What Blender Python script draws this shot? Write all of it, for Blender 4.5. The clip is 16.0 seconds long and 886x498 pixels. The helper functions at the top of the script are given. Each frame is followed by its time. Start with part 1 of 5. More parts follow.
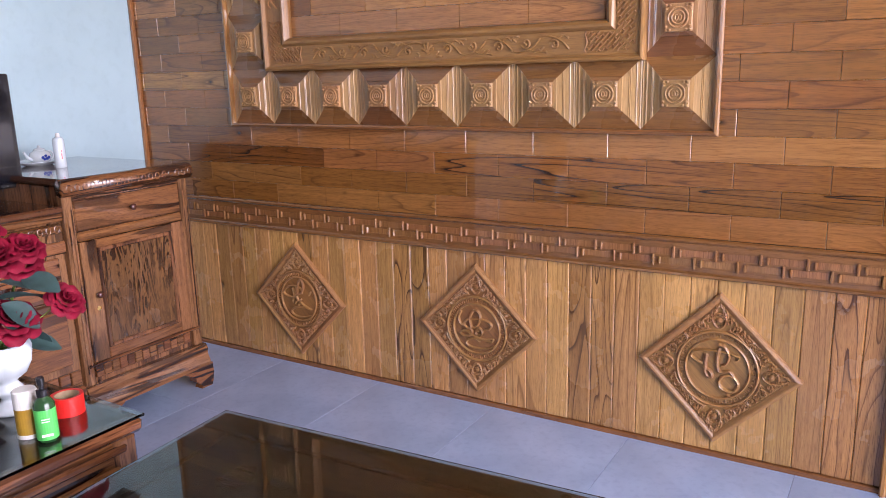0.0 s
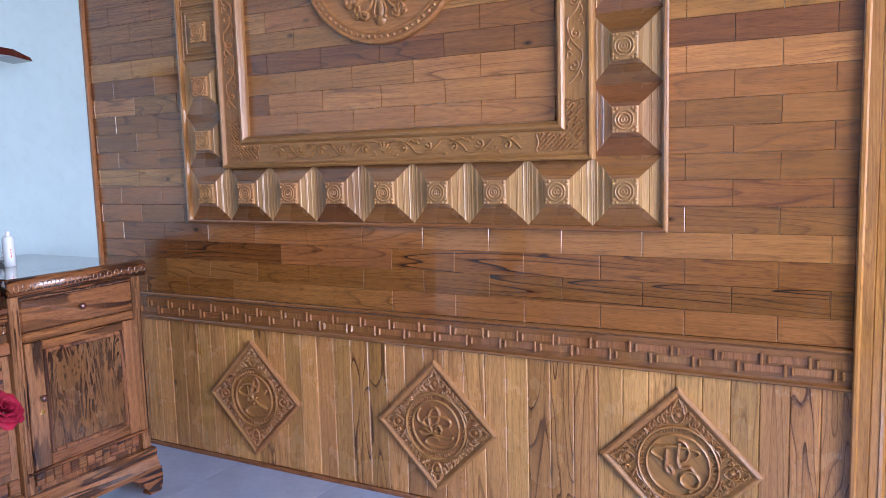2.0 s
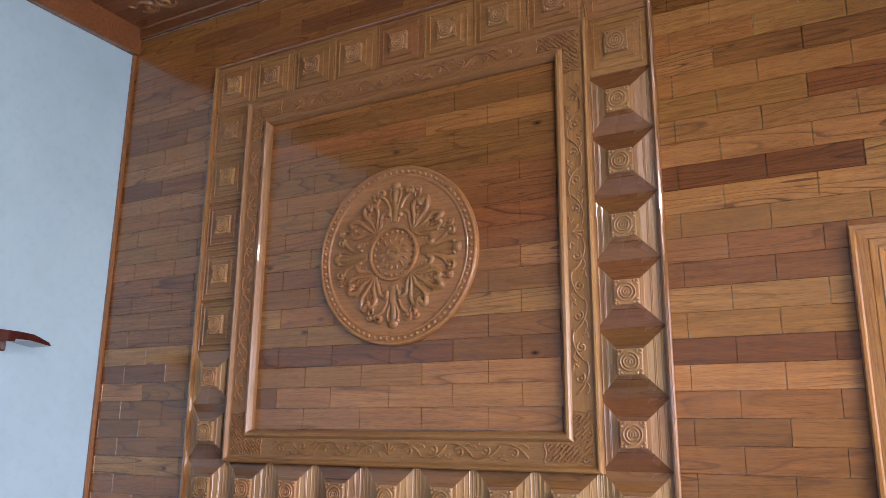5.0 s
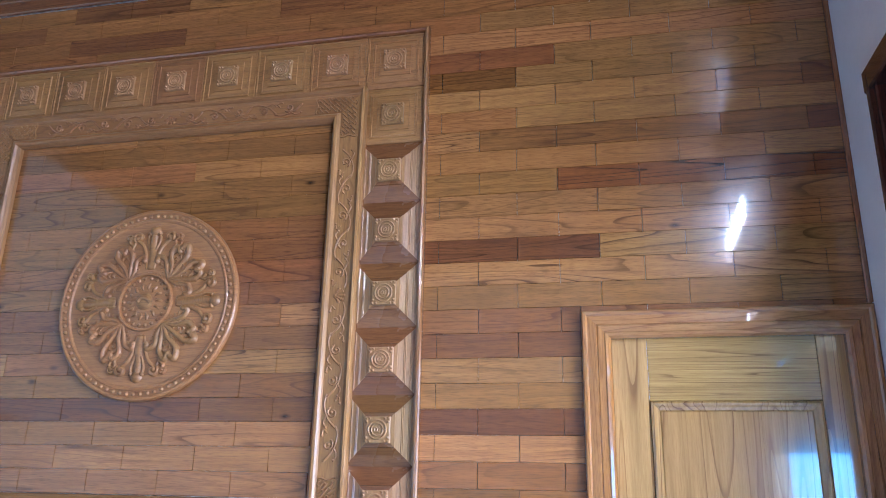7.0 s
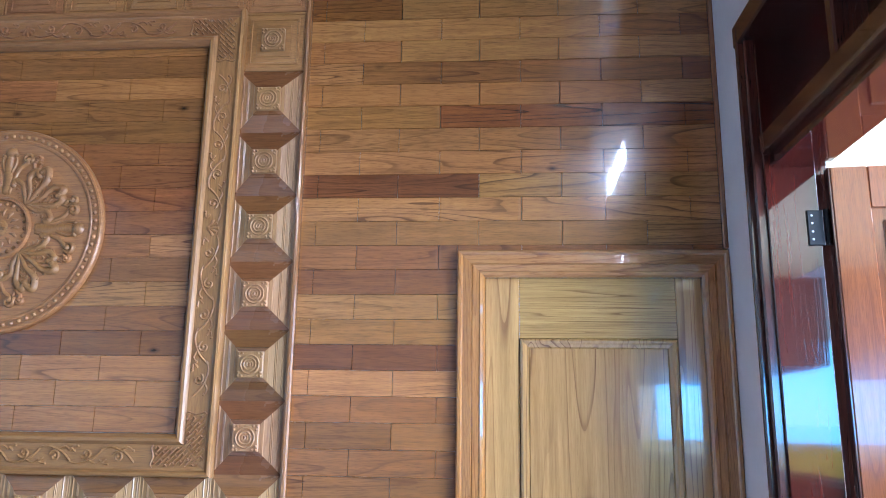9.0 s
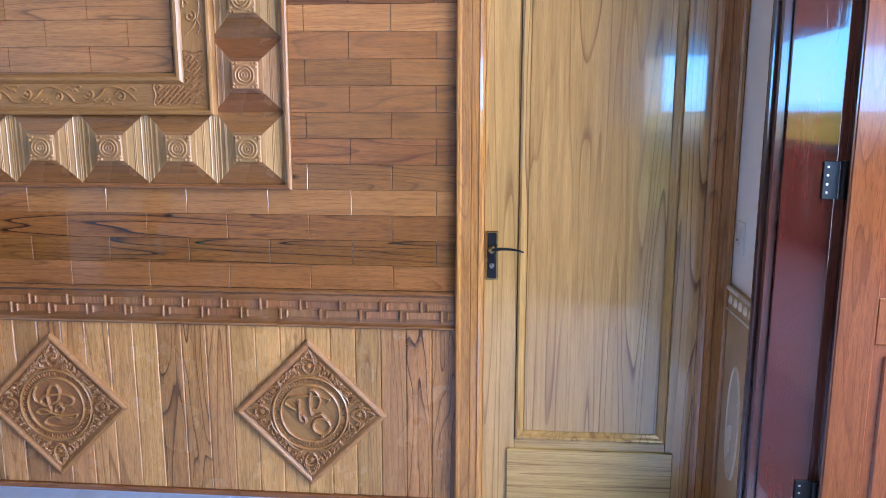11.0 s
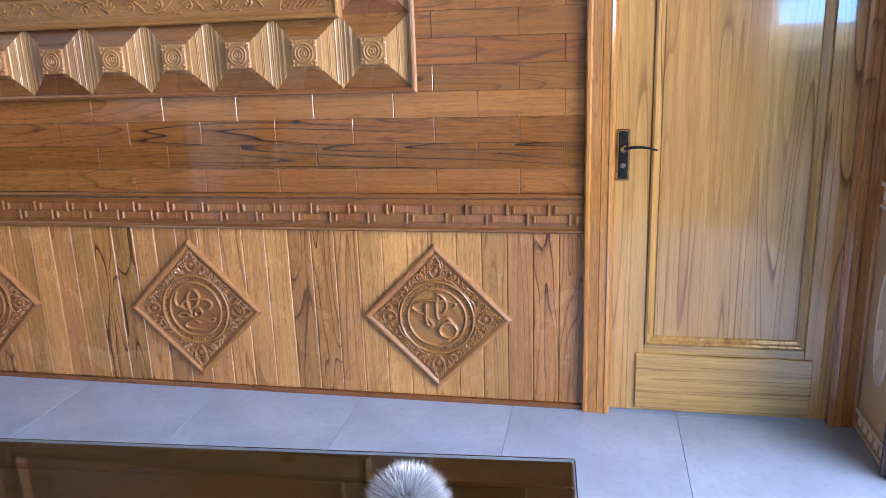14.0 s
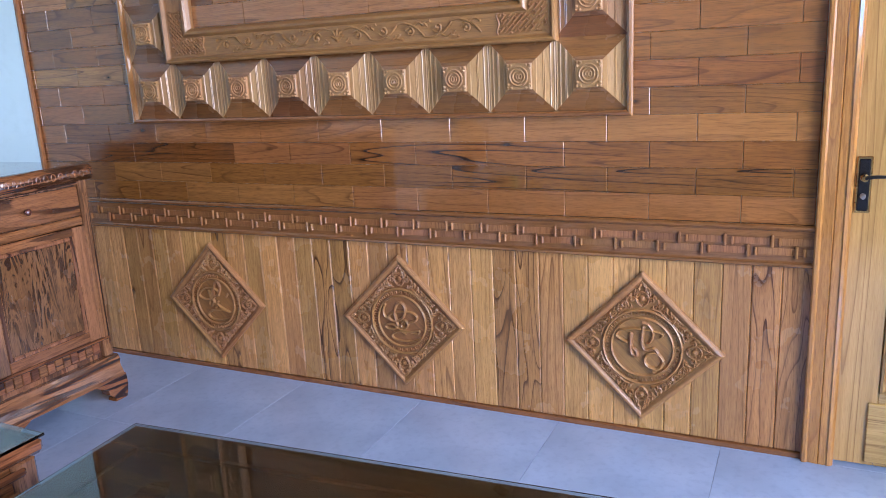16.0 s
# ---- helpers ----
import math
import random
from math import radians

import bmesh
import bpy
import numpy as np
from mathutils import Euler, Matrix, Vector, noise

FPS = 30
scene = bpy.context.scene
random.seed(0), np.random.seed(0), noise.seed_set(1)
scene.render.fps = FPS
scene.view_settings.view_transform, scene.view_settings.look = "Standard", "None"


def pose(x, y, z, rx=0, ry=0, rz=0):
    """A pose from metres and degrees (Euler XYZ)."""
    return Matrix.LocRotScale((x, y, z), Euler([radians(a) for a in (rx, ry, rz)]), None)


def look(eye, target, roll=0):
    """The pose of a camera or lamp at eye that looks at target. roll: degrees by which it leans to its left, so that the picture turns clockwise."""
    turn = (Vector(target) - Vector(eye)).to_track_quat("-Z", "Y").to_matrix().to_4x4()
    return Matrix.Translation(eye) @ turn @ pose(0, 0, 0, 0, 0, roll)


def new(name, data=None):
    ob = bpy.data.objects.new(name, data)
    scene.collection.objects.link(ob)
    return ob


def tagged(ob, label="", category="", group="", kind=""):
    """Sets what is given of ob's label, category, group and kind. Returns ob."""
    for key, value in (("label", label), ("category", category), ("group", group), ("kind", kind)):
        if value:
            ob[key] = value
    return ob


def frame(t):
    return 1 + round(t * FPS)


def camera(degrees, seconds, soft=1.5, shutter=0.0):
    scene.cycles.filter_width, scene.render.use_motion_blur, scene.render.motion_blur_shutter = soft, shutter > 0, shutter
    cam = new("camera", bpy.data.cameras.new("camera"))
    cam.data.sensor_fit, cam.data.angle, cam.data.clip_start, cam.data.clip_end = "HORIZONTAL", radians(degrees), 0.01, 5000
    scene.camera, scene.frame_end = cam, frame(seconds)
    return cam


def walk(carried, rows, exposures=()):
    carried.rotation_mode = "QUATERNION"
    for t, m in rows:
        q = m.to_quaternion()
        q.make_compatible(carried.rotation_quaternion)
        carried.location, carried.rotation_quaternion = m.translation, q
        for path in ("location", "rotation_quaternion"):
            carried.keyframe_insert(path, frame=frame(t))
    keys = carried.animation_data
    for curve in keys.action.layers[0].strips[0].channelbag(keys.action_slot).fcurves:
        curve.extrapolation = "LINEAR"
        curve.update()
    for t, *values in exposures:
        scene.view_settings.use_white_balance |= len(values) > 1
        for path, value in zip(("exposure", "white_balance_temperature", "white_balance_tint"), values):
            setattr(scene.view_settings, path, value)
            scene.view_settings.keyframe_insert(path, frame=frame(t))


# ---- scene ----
cam = camera(60.0, 16.0, soft=0.9)
PATH = [
    (0, (-0.029, -2.761, 1.43), (-1.048, -1.101, 0.98), -1.5),
    (0.5, (-0.018, -2.758, 1.439), (-1.038, -1.085, 1.039), -1.5),
    (1, (-0.014, -2.751, 1.441), (-1.013, -1.057, 1.074), -1.6),
    (1.5, (-0.01, -2.748, 1.445), (-0.966, -1.023, 1.109), -1.7),
    (2, (-0.01, -2.739, 1.463), (-0.962, -0.995, 1.234), -1.6),
    (2.5, (-0.016, -2.74, 1.487), (-0.969, -0.983, 1.436), -1.6),
    (3, (-0.018, -2.744, 1.502), (-0.971, -0.991, 1.631), -1.3),
    (3.5, (-0.025, -2.745, 1.535), (-0.982, -1.008, 1.795), -1.1),
    (3.7, (-0.035, -2.751, 1.539), (-0.992, -1.021, 1.84), -0.9),
    (5.8, (0.026, -2.772, 1.628), (-0.829, -1.04, 2.145), 1.3),
    (6, (0.042, -2.76, 1.635), (-0.746, -0.999, 2.162), 1.3),
    (6.5, (0.06, -2.748, 1.631), (-0.533, -0.921, 2.19), 1.1),
    (7, (0.082, -2.738, 1.637), (-0.332, -0.876, 2.238), 1.2),
    (7.5, (0.099, -2.735, 1.649), (-0.191, -0.855, 2.267), 1.2),
    (8, (0.127, -2.736, 1.664), (-0.074, -0.846, 2.287), 1.2),
    (8.5, (0.132, -2.735, 1.659), (-0.029, -0.834, 2.258), 1.0),
    (9, (0.14, -2.721, 1.654), (-0.009, -0.775, 2.092), 0.8),
    (9.5, (0.167, -2.71, 1.655), (0.012, -0.728, 1.877), 0.5),
    (10, (0.202, -2.688, 1.587), (0.027, -0.695, 1.587), 0.5),
    (10.2, (0.208, -2.681, 1.567), (0.027, -0.692, 1.466), 0.4),
    (12.3, (0.051, -2.699, 1.356), (-0.071, -0.763, 0.872), 0.0),
    (12.5, (0.05, -2.698, 1.353), (-0.093, -0.767, 0.855), -0.1),
    (13, (0.05, -2.697, 1.349), (-0.166, -0.777, 0.834), -0.8),
    (13.5, (0.046, -2.697, 1.35), (-0.237, -0.786, 0.833), -1.3),
    (14, (0.03, -2.696, 1.353), (-0.362, -0.805, 0.836), -2.0),
    (14.5, (0.009, -2.696, 1.358), (-0.504, -0.829, 0.86), -2.6),
    (15, (-0.012, -2.686, 1.388), (-0.675, -0.867, 0.887), -3.1),
    (15.5, (-0.029, -2.696, 1.397), (-0.795, -0.914, 0.907), -3.2),
    (16, (-0.047, -2.696, 1.402), (-0.894, -0.948, 0.928), -3.0),
]
# seconds, stops, kelvin, tint: the recording camera's own drift
EXPOSURES = [(0.0, 2.05, 7950.0, 35.0), (2.0, 2.04, 7000.0, 30.0), (3.5, 1.84, 7000.0, 30.0), (6.0, 1.74, 7850.0, 32.0), (6.5, 2.02, 6550.0, 26.0), (7.2, 2.19, 5600.0, 20.0), (8.0, 2.24, 5150.0, 18.0), (9.0, 2.2, 5800.0, 18.0), (10.0, 2.13, 5900.0, 20.0), (12.5, 2.18, 7250.0, 23.0), (14.0, 2.18, 7450.0, 26.0), (16.0, 2.08, 6700.0, 25.5)]
walk(cam, [(t, look(eye, target, roll)) for t, eye, target, roll in PATH], EXPOSURES)
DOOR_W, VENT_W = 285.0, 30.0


# ---- light ----
world = bpy.data.worlds.new("daylight")
scene.world = world
world.use_nodes = True
wn = world.node_tree.nodes
sky = wn.new("ShaderNodeTexSky")
sky.sky_type, sky.sun_disc = "NISHITA", False
sky.sun_elevation, sky.sun_rotation = radians(68), radians(98)
world.node_tree.links.new(sky.outputs[0], wn["Background"].inputs[0])
sky.dust_density, sky.ozone_density = 0.2, 4.0
wn["Background"].inputs[1].default_value = 0.12

sun_data = bpy.data.lights.new("sun", "SUN")
sun_data.energy, sun_data.angle, sun_data.color = 3.5, radians(0.6), (1.0, 0.95, 0.86)
sun = new("sun", sun_data)
sun.matrix_world = look((4.0, -0.6, 10), (0, 0, 0))


def daylight(name, x, y, z, target, w, h, watts, colour):
    """The sky's light coming in by an opening."""
    data = bpy.data.lights.new(name, "AREA")
    data.shape, data.size, data.size_y, data.energy, data.color = "RECTANGLE", w, h, watts, colour
    ob = new(name, data)
    ob.matrix_world = look((x, y, z), target)
    return ob


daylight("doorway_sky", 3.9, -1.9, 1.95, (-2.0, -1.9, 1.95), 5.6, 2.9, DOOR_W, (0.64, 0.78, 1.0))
daylight("fanlight_sky", 0.965, -2.50, 3.38, (0.0, -2.50, 3.375), 0.86, 0.12, VENT_W, (0.68, 0.84, 1.0))

# extra cyan lamp in no opening, added as the sky patch the jamb mirrors
daylight("open_sky", 4.0, -7.8, 2.05, (1.03, -0.39, 2.05), 3.6, 1.2, 60.0, (0.01, 0.40, 1.0))

# ---- materials ----


def nodes_of(name):
    m = bpy.data.materials.new(name)
    m.use_nodes = True
    t = m.node_tree
    return m, t.nodes, t.links, t.nodes["Principled BSDF"]


def math_node(n, l, op, a, b=None):
    k = n.new("ShaderNodeMath")
    k.operation = op
    for i, v in enumerate((a, b)):
        if v is None:
            continue
        if isinstance(v, (int, float)):
            k.inputs[i].default_value = v
        else:
            l.new(v, k.inputs[i])
    return k.outputs[0]


def mix_node(n, l, fac, a, b, mode="MIX"):
    k = n.new("ShaderNodeMix")
    k.data_type, k.blend_type = "RGBA", mode
    for sock, v in ((k.inputs[0], fac), (k.inputs[6], a), (k.inputs[7], b)):
        if isinstance(v, (int, float)):
            sock.default_value = v
        elif isinstance(v, tuple):
            sock.default_value = (*v, 1)
        else:
            l.new(v, sock)
    return k.outputs[2]


def ramp_node(n, l, fac, stops):
    k = n.new("ShaderNodeValToRGB")
    e = k.color_ramp.elements
    while len(e) < len(stops):
        e.new(0.5)
    for el, (p, c) in zip(e, stops):
        el.position, el.color = p, (c, c, c, 1) if isinstance(c, (int, float)) else (*c, 1)
    l.new(fac, k.inputs[0])
    return k.outputs[0]


def noise_node(n, l, vec, scale, detail=3.0, rough=0.55, dist=0.0):
    k = n.new("ShaderNodeTexNoise")
    k.inputs["Scale"].default_value, k.inputs["Detail"].default_value = scale, detail
    k.inputs["Roughness"].default_value, k.inputs["Distortion"].default_value = rough, dist
    if vec is not None:
        l.new(vec, k.inputs["Vector"])
    return k.outputs["Fac"]


def wood(name, light, dark, axis="x", cell=None, rough=0.22, rings=9.0, line=0.75, seed=0.0, island=False, knots=0.5, coat=0.35, tone=0.25, wide=1.0, thick=0.0, swirl=0.25, stretch=0.85, least=0.10, pore=0.62, spec=0.5):
    """Varnished wood. axis: the way of the grain; cell: (axis, start, pitch) of boards, each cut from another place of the log."""
    m, n, l, b = nodes_of(name)
    if cell:
        pos = n.new("ShaderNodeNewGeometry").outputs["Position"]
    else:
        pos = n.new("ShaderNodeTexCoord").outputs["Object"]
    sep = n.new("ShaderNodeSeparateXYZ")
    l.new(pos, sep.inputs[0])
    s = {"x": sep.outputs[0], "y": sep.outputs[1], "z": sep.outputs[2]}
    if cell:
        k = math_node(n, l, "FLOOR", math_node(n, l, "DIVIDE", math_node(n, l, "SUBTRACT", s[cell[0]], cell[1]), cell[2]))
        k = math_node(n, l, "ADD", k, seed)
        kind = math_node(n, l, "FRACT", math_node(n, l, "MULTIPLY", math_node(n, l, "SINE", math_node(n, l, "MULTIPLY", k, 12.9898)), 43.5453))
    else:
        oi = n.new("ShaderNodeObjectInfo").outputs["Random"]
        kind = oi
        if island:
            kind = n.new("ShaderNodeNewGeometry").outputs["Random Per Island"]
        k = math_node(n, l, "ADD", math_node(n, l, "MULTIPLY", kind, 37.0), seed)
    others = [a for a in "xyz" if a != axis]
    long = math_node(n, l, "ADD", math_node(n, l, "MULTIPLY", s[axis], 1.0), math_node(n, l, "MULTIPLY", k, 3.71))
    c1 = math_node(n, l, "ADD", s[others[0]], math_node(n, l, "MULTIPLY", k, 1.37))
    c2 = math_node(n, l, "ADD", s[others[1]], math_node(n, l, "MULTIPLY", k, 0.83))

    def vec(a, q):
        w = n.new("ShaderNodeCombineXYZ")
        for i, (v, f) in enumerate(((long, a), (c1, q), (c2, q))):
            l.new(math_node(n, l, "MULTIPLY", v, f), w.inputs[i])
        return w.outputs[0]

    broad = noise_node(n, l, vec(stretch, 11.0 / wide), 1.0, 1.0 if not thick else 3.5, 0.30 if not thick else 0.55, swirl)
    if thick:
        bands = math_node(n, l, "SINE", math_node(n, l, "MULTIPLY", broad, rings * 9.4))
        bands = math_node(n, l, "ADD", math_node(n, l, "MULTIPLY", bands, 0.5), 0.5)
        veins = ramp_node(n, l, bands, ((0.0, 0.0), (0.72 - thick, 0.08), (1.05 - thick, 1.0)))
    else:
        bands = math_node(n, l, "FRACT", math_node(n, l, "MULTIPLY", broad, rings * 2.3))
        veins = ramp_node(n, l, bands, ((0.0, 0.35), (0.05, 0.0), (0.60, 0.03), (0.84, 0.28), (0.95, 1.0), (0.995, 1.0)))
    strength = ramp_node(n, l, noise_node(n, l, vec(0.7, 5.0), 1.0, 2.0), ((0.36 - thick * 0.3, least), (0.60, 1.0)))
    streak = noise_node(n, l, vec(3.0, 70.0), 1.0, 4.0, 0.6)
    pores = noise_node(n, l, vec(22.0, 420.0), 1.0, 2.0, 0.6)
    base = mix_node(n, l, ramp_node(n, l, streak, ((0.32, 0.0), (0.68, 1.0))), light, tuple(0.52 * a + 0.48 * d for a, d in zip(light, dark)))
    cloud = noise_node(n, l, vec(1.1, 5.0), 1.0, 3.0)
    base = mix_node(n, l, ramp_node(n, l, cloud, ((0.35, 0.0), (0.75, 0.65))), base, tuple(0.5 * (a + d) for a, d in zip(light, dark)))
    base = mix_node(n, l, math_node(n, l, "MULTIPLY", math_node(n, l, "MULTIPLY", veins, strength), line), base, dark)
    base = mix_node(n, l, ramp_node(n, l, pores, ((0.48, 0.0), (0.72, pore))), base, dark)
    if knots:
        v = n.new("ShaderNodeTexVoronoi")
        v.inputs["Scale"].default_value = 1.0
        l.new(vec(3.2, 6.5), v.inputs["Vector"])
        spot = ramp_node(n, l, v.outputs["Distance"], ((0.02, 1.0), (0.09, 0.0)))
        base = mix_node(n, l, math_node(n, l, "MULTIPLY", spot, knots), base, tuple(0.35 * d for d in dark))
    hsv = n.new("ShaderNodeHueSaturation")
    l.new(math_node(n, l, "ADD", 1.0 - 0.5 * tone, math_node(n, l, "MULTIPLY", kind, tone)), hsv.inputs["Value"])
    l.new(math_node(n, l, "ADD", 0.494, math_node(n, l, "MULTIPLY", math_node(n, l, "FRACT", math_node(n, l, "MULTIPLY", kind, 7.3)), 0.012)), hsv.inputs["Hue"])
    l.new(base, hsv.inputs["Color"])
    l.new(hsv.outputs[0], b.inputs["Base Color"])
    l.new(ramp_node(n, l, noise_node(n, l, pos, 5.0, 4.0), ((0.3, rough * 0.75), (0.7, rough * 1.35))), b.inputs["Roughness"])
    b.inputs["Specular IOR Level"].default_value = spec
    b.inputs["Coat Weight"].default_value, b.inputs["Coat Roughness"].default_value, b.inputs["Coat IOR"].default_value = coat, 0.03, 1.55
    bump = n.new("ShaderNodeBump")
    bump.inputs["Strength"].default_value, bump.inputs["Distance"].default_value = 0.16, 0.0015
    l.new(math_node(n, l, "SUBTRACT", math_node(n, l, "MULTIPLY", streak, 0.6), math_node(n, l, "MULTIPLY", veins, 0.25)), bump.inputs["Height"])
    wav = n.new("ShaderNodeBump")
    wav.inputs["Strength"].default_value, wav.inputs["Distance"].default_value = 0.12, 0.0025
    l.new(noise_node(n, l, pos, 9.0, 1.0), wav.inputs["Height"])
    l.new(bump.outputs[0], wav.inputs["Normal"])
    l.new(wav.outputs[0], b.inputs["Normal"])
    return m


def plain(name, colour, rough=0.5, metal=0.0, vary=0.15, scale=8.0, bump=0.0, coat=0.0, spec=0.5, second=None):
    """A surface with soft stains at two scales."""
    m, n, l, b = nodes_of(name)
    pos = n.new("ShaderNodeTexCoord").outputs["Object"]
    big, fine = noise_node(n, l, pos, scale, 4.0), noise_node(n, l, pos, scale * 14, 3.0)
    low = second or tuple(c * (1 - vary) for c in colour)
    base = mix_node(n, l, ramp_node(n, l, big, ((0.35, 0.0), (0.7, 1.0))), colour, low)
    base = mix_node(n, l, ramp_node(n, l, fine, ((0.5, 0.0), (0.8, 0.35))), base, tuple(c * (1 - vary) for c in low))
    l.new(base, b.inputs["Base Color"])
    l.new(ramp_node(n, l, big, ((0.3, rough * 0.85), (0.7, min(1.0, rough * 1.2)))), b.inputs["Roughness"])
    b.inputs["Metallic"].default_value, b.inputs["Coat Weight"].default_value = metal, coat
    b.inputs["Specular IOR Level"].default_value = spec
    if bump:
        k = n.new("ShaderNodeBump")
        k.inputs["Strength"].default_value, k.inputs["Distance"].default_value = bump, 0.002
        l.new(fine, k.inputs["Height"])
        l.new(k.outputs[0], b.inputs["Normal"])
    return m


ROW0, ROW = 0.8265, 0.0909
DADO_PITCH = 0.0945
TIMBER = {
    "gold": ((0.42, 0.176, 0.046), (0.12, 0.042, 0.013), 0.0, 6.0, 0.65),
    # light timber; its colour also carries the sheen of the upper east rows
    "pale": ((0.48, 0.208, 0.060), (0.085, 0.031, 0.011), 5.0, 5.0, 0.9),
    "tan": ((0.365, 0.143, 0.038), (0.085, 0.030, 0.010), 11.0, 5.0, 0.75),
    "rose": ((0.31, 0.112, 0.031), (0.065, 0.022, 0.009), 23.0, 4.5, 0.75),
    "dark": ((0.245, 0.080, 0.024), (0.055, 0.018, 0.008), 37.0, 5.0, 0.75),
    # also lends its dark tone to low west boards that mirror the cabinet
    "olive": ((0.265, 0.092, 0.021), (0.045, 0.015, 0.005), 51.0, 6.0, 0.9),
    "veined": ((0.30, 0.103, 0.022), (0.034, 0.010, 0.004), 71.0, 6.0, 1.0),
}


def timbers(place, start):
    """One varnished timber of each sort for boards whose rows begin at the given height."""
    return {key: wood(place + "_" + key, colour, vein, "x", ("z", start, ROW), 0.2, rings, line, seed, coat=0.8, tone=0.28, knots=0.9, stretch=0.45 if key == "veined" else 0.85, spec=0.4) for key, (colour, vein, seed, rings, line) in TIMBER.items()}


PLANKS = timbers("plank", ROW0)
INNER_PLANKS = timbers("inner_plank", ROW0 + ROW / 2)
DADO = wood("dado_wood", (0.67, 0.330, 0.115), (0.15, 0.060, 0.020), "z", ("x", -0.0075, DADO_PITCH), 0.24, 4.0, 0.75, 3.0, coat=0.35, tone=0.55, stretch=0.7, knots=1.0)
DADO_DARK = wood("dado_dark_wood", (0.53, 0.245, 0.080), (0.065, 0.024, 0.009), "z", ("x", -0.0075, DADO_PITCH), 0.24, 3.6, 1.0, 17.0, coat=0.45, tone=0.3, least=0.6, stretch=1.9)
TRIM = wood("trim_wood", (0.285, 0.110, 0.036), (0.085, 0.029, 0.010), "x", None, 0.2, 6.0, 0.6, 5.0, knots=0.2, coat=0.8)
TRIM_V = wood("trim_upright_wood", (0.36, 0.15, 0.05), (0.11, 0.04, 0.014), "z", None, 0.2, 6.0, 0.6, 7.0, knots=0.2, coat=1.0)
ROSETTE = wood("rosette_wood", (0.44, 0.225, 0.088), (0.20, 0.09, 0.036), "z", None, 0.32, 5.0, 0.3, 10.0, knots=0.0, coat=0.2)
CARVED = wood("carved_wood", (0.40, 0.178, 0.058), (0.13, 0.052, 0.018), "x", None, 0.40, 5.0, 0.5, 9.0, knots=0.15, coat=0.16)
CARVED_V = wood("carved_upright_wood", (0.40, 0.182, 0.062), (0.14, 0.058, 0.020), "z", None, 0.40, 5.0, 0.5, 12.0, knots=0.15, coat=0.16)
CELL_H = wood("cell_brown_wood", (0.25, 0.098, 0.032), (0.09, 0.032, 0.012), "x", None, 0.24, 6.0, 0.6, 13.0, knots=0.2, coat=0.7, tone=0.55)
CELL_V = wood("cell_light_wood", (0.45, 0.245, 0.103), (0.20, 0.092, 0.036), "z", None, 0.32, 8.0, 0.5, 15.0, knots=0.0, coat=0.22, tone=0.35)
DOORW = wood("door_wood", (0.58, 0.325, 0.105), (0.17, 0.075, 0.022), "z", None, 0.16, 4.4, 0.95, 19.0, knots=0.08, coat=1.0, tone=0.12, stretch=0.5, least=0.25, pore=0.22)
DOORW_H = wood("door_rail_wood", (0.57, 0.320, 0.103), (0.15, 0.066, 0.018), "x", None, 0.16, 6.0, 0.75, 21.0, knots=0.0, coat=1.0, tone=0.12, stretch=0.3, wide=0.45, least=0.45, pore=0.25)
CASING = wood("casing_wood", (0.53, 0.225, 0.058), (0.17, 0.056, 0.015), "z", None, 0.2, 6.0, 0.6, 29.0, knots=0.2, coat=0.9, tone=0.1)
CASING_H = wood("casing_head_wood", (0.45, 0.22, 0.075), (0.16, 0.06, 0.02), "x", None, 0.2, 6.0, 0.6, 31.0, knots=0.2, coat=0.9, tone=0.1)
CEIL = wood("ceiling_wood", (0.30, 0.115, 0.042), (0.09, 0.03, 0.012), "x", ("y", 0.0, 0.1), 0.32, 7.0, 0.7, 43.0, coat=0.12)
REDW = wood("red_wood", (0.075, 0.014, 0.009), (0.035, 0.007, 0.005), "z", None, 0.05, 5.0, 0.4, 47.0, knots=0.0, coat=0.8, tone=0.1)
for b in (REDW.node_tree.nodes["Principled BSDF"],):
    b.inputs["Specular IOR Level"].default_value, b.inputs["Coat IOR"].default_value = 0.45, 1.6
LEAFW = wood("door_leaf_wood", (0.28, 0.078, 0.024), (0.09, 0.022, 0.008), "z", None, 0.16, 6.0, 0.5, 49.0, knots=0.15, coat=0.6, tone=0.1)
DARKW = wood("dark_frame_wood", (0.10, 0.030, 0.019), (0.025, 0.008, 0.006), "z", None, 0.14, 5.0, 0.4, 53.0, knots=0.0, coat=0.7, tone=0.1)
ROSEW = wood("rosewood", (0.31, 0.128, 0.054), (0.022, 0.008, 0.005), "z", None, 0.2, 3.0, 1.0, 57.0, knots=0.0, coat=0.5, tone=0.15, wide=1.6, thick=0.22, swirl=1.2)
ROSEW_H = wood("rosewood_rail", (0.28, 0.106, 0.039), (0.026, 0.008, 0.004), "y", None, 0.2, 3.4, 1.0, 59.0, knots=0.0, coat=0.5, tone=0.15, wide=1.3, thick=0.27, swirl=1.2)
BURL = wood("rosewood_burl", (0.19, 0.085, 0.032), (0.020, 0.007, 0.004), "z", None, 0.22, 2.4, 1.0, 60.0, knots=0.0, coat=0.5, tone=0.1, wide=0.55, thick=0.36, swirl=2.6, stretch=3.2)
ROSEW_TOP = wood("rosewood_top", (0.10, 0.033, 0.014), (0.028, 0.009, 0.005), "y", None, 0.14, 9.0, 0.8, 61.0, knots=0.2, coat=0.8, tone=0.1)
TABLEW = wood("table_wood", (0.085, 0.036, 0.016), (0.026, 0.010, 0.005), "x", None, 0.35, 8.0, 0.8, 63.0, knots=0.2, coat=0.05, tone=0.1, spec=0.2)
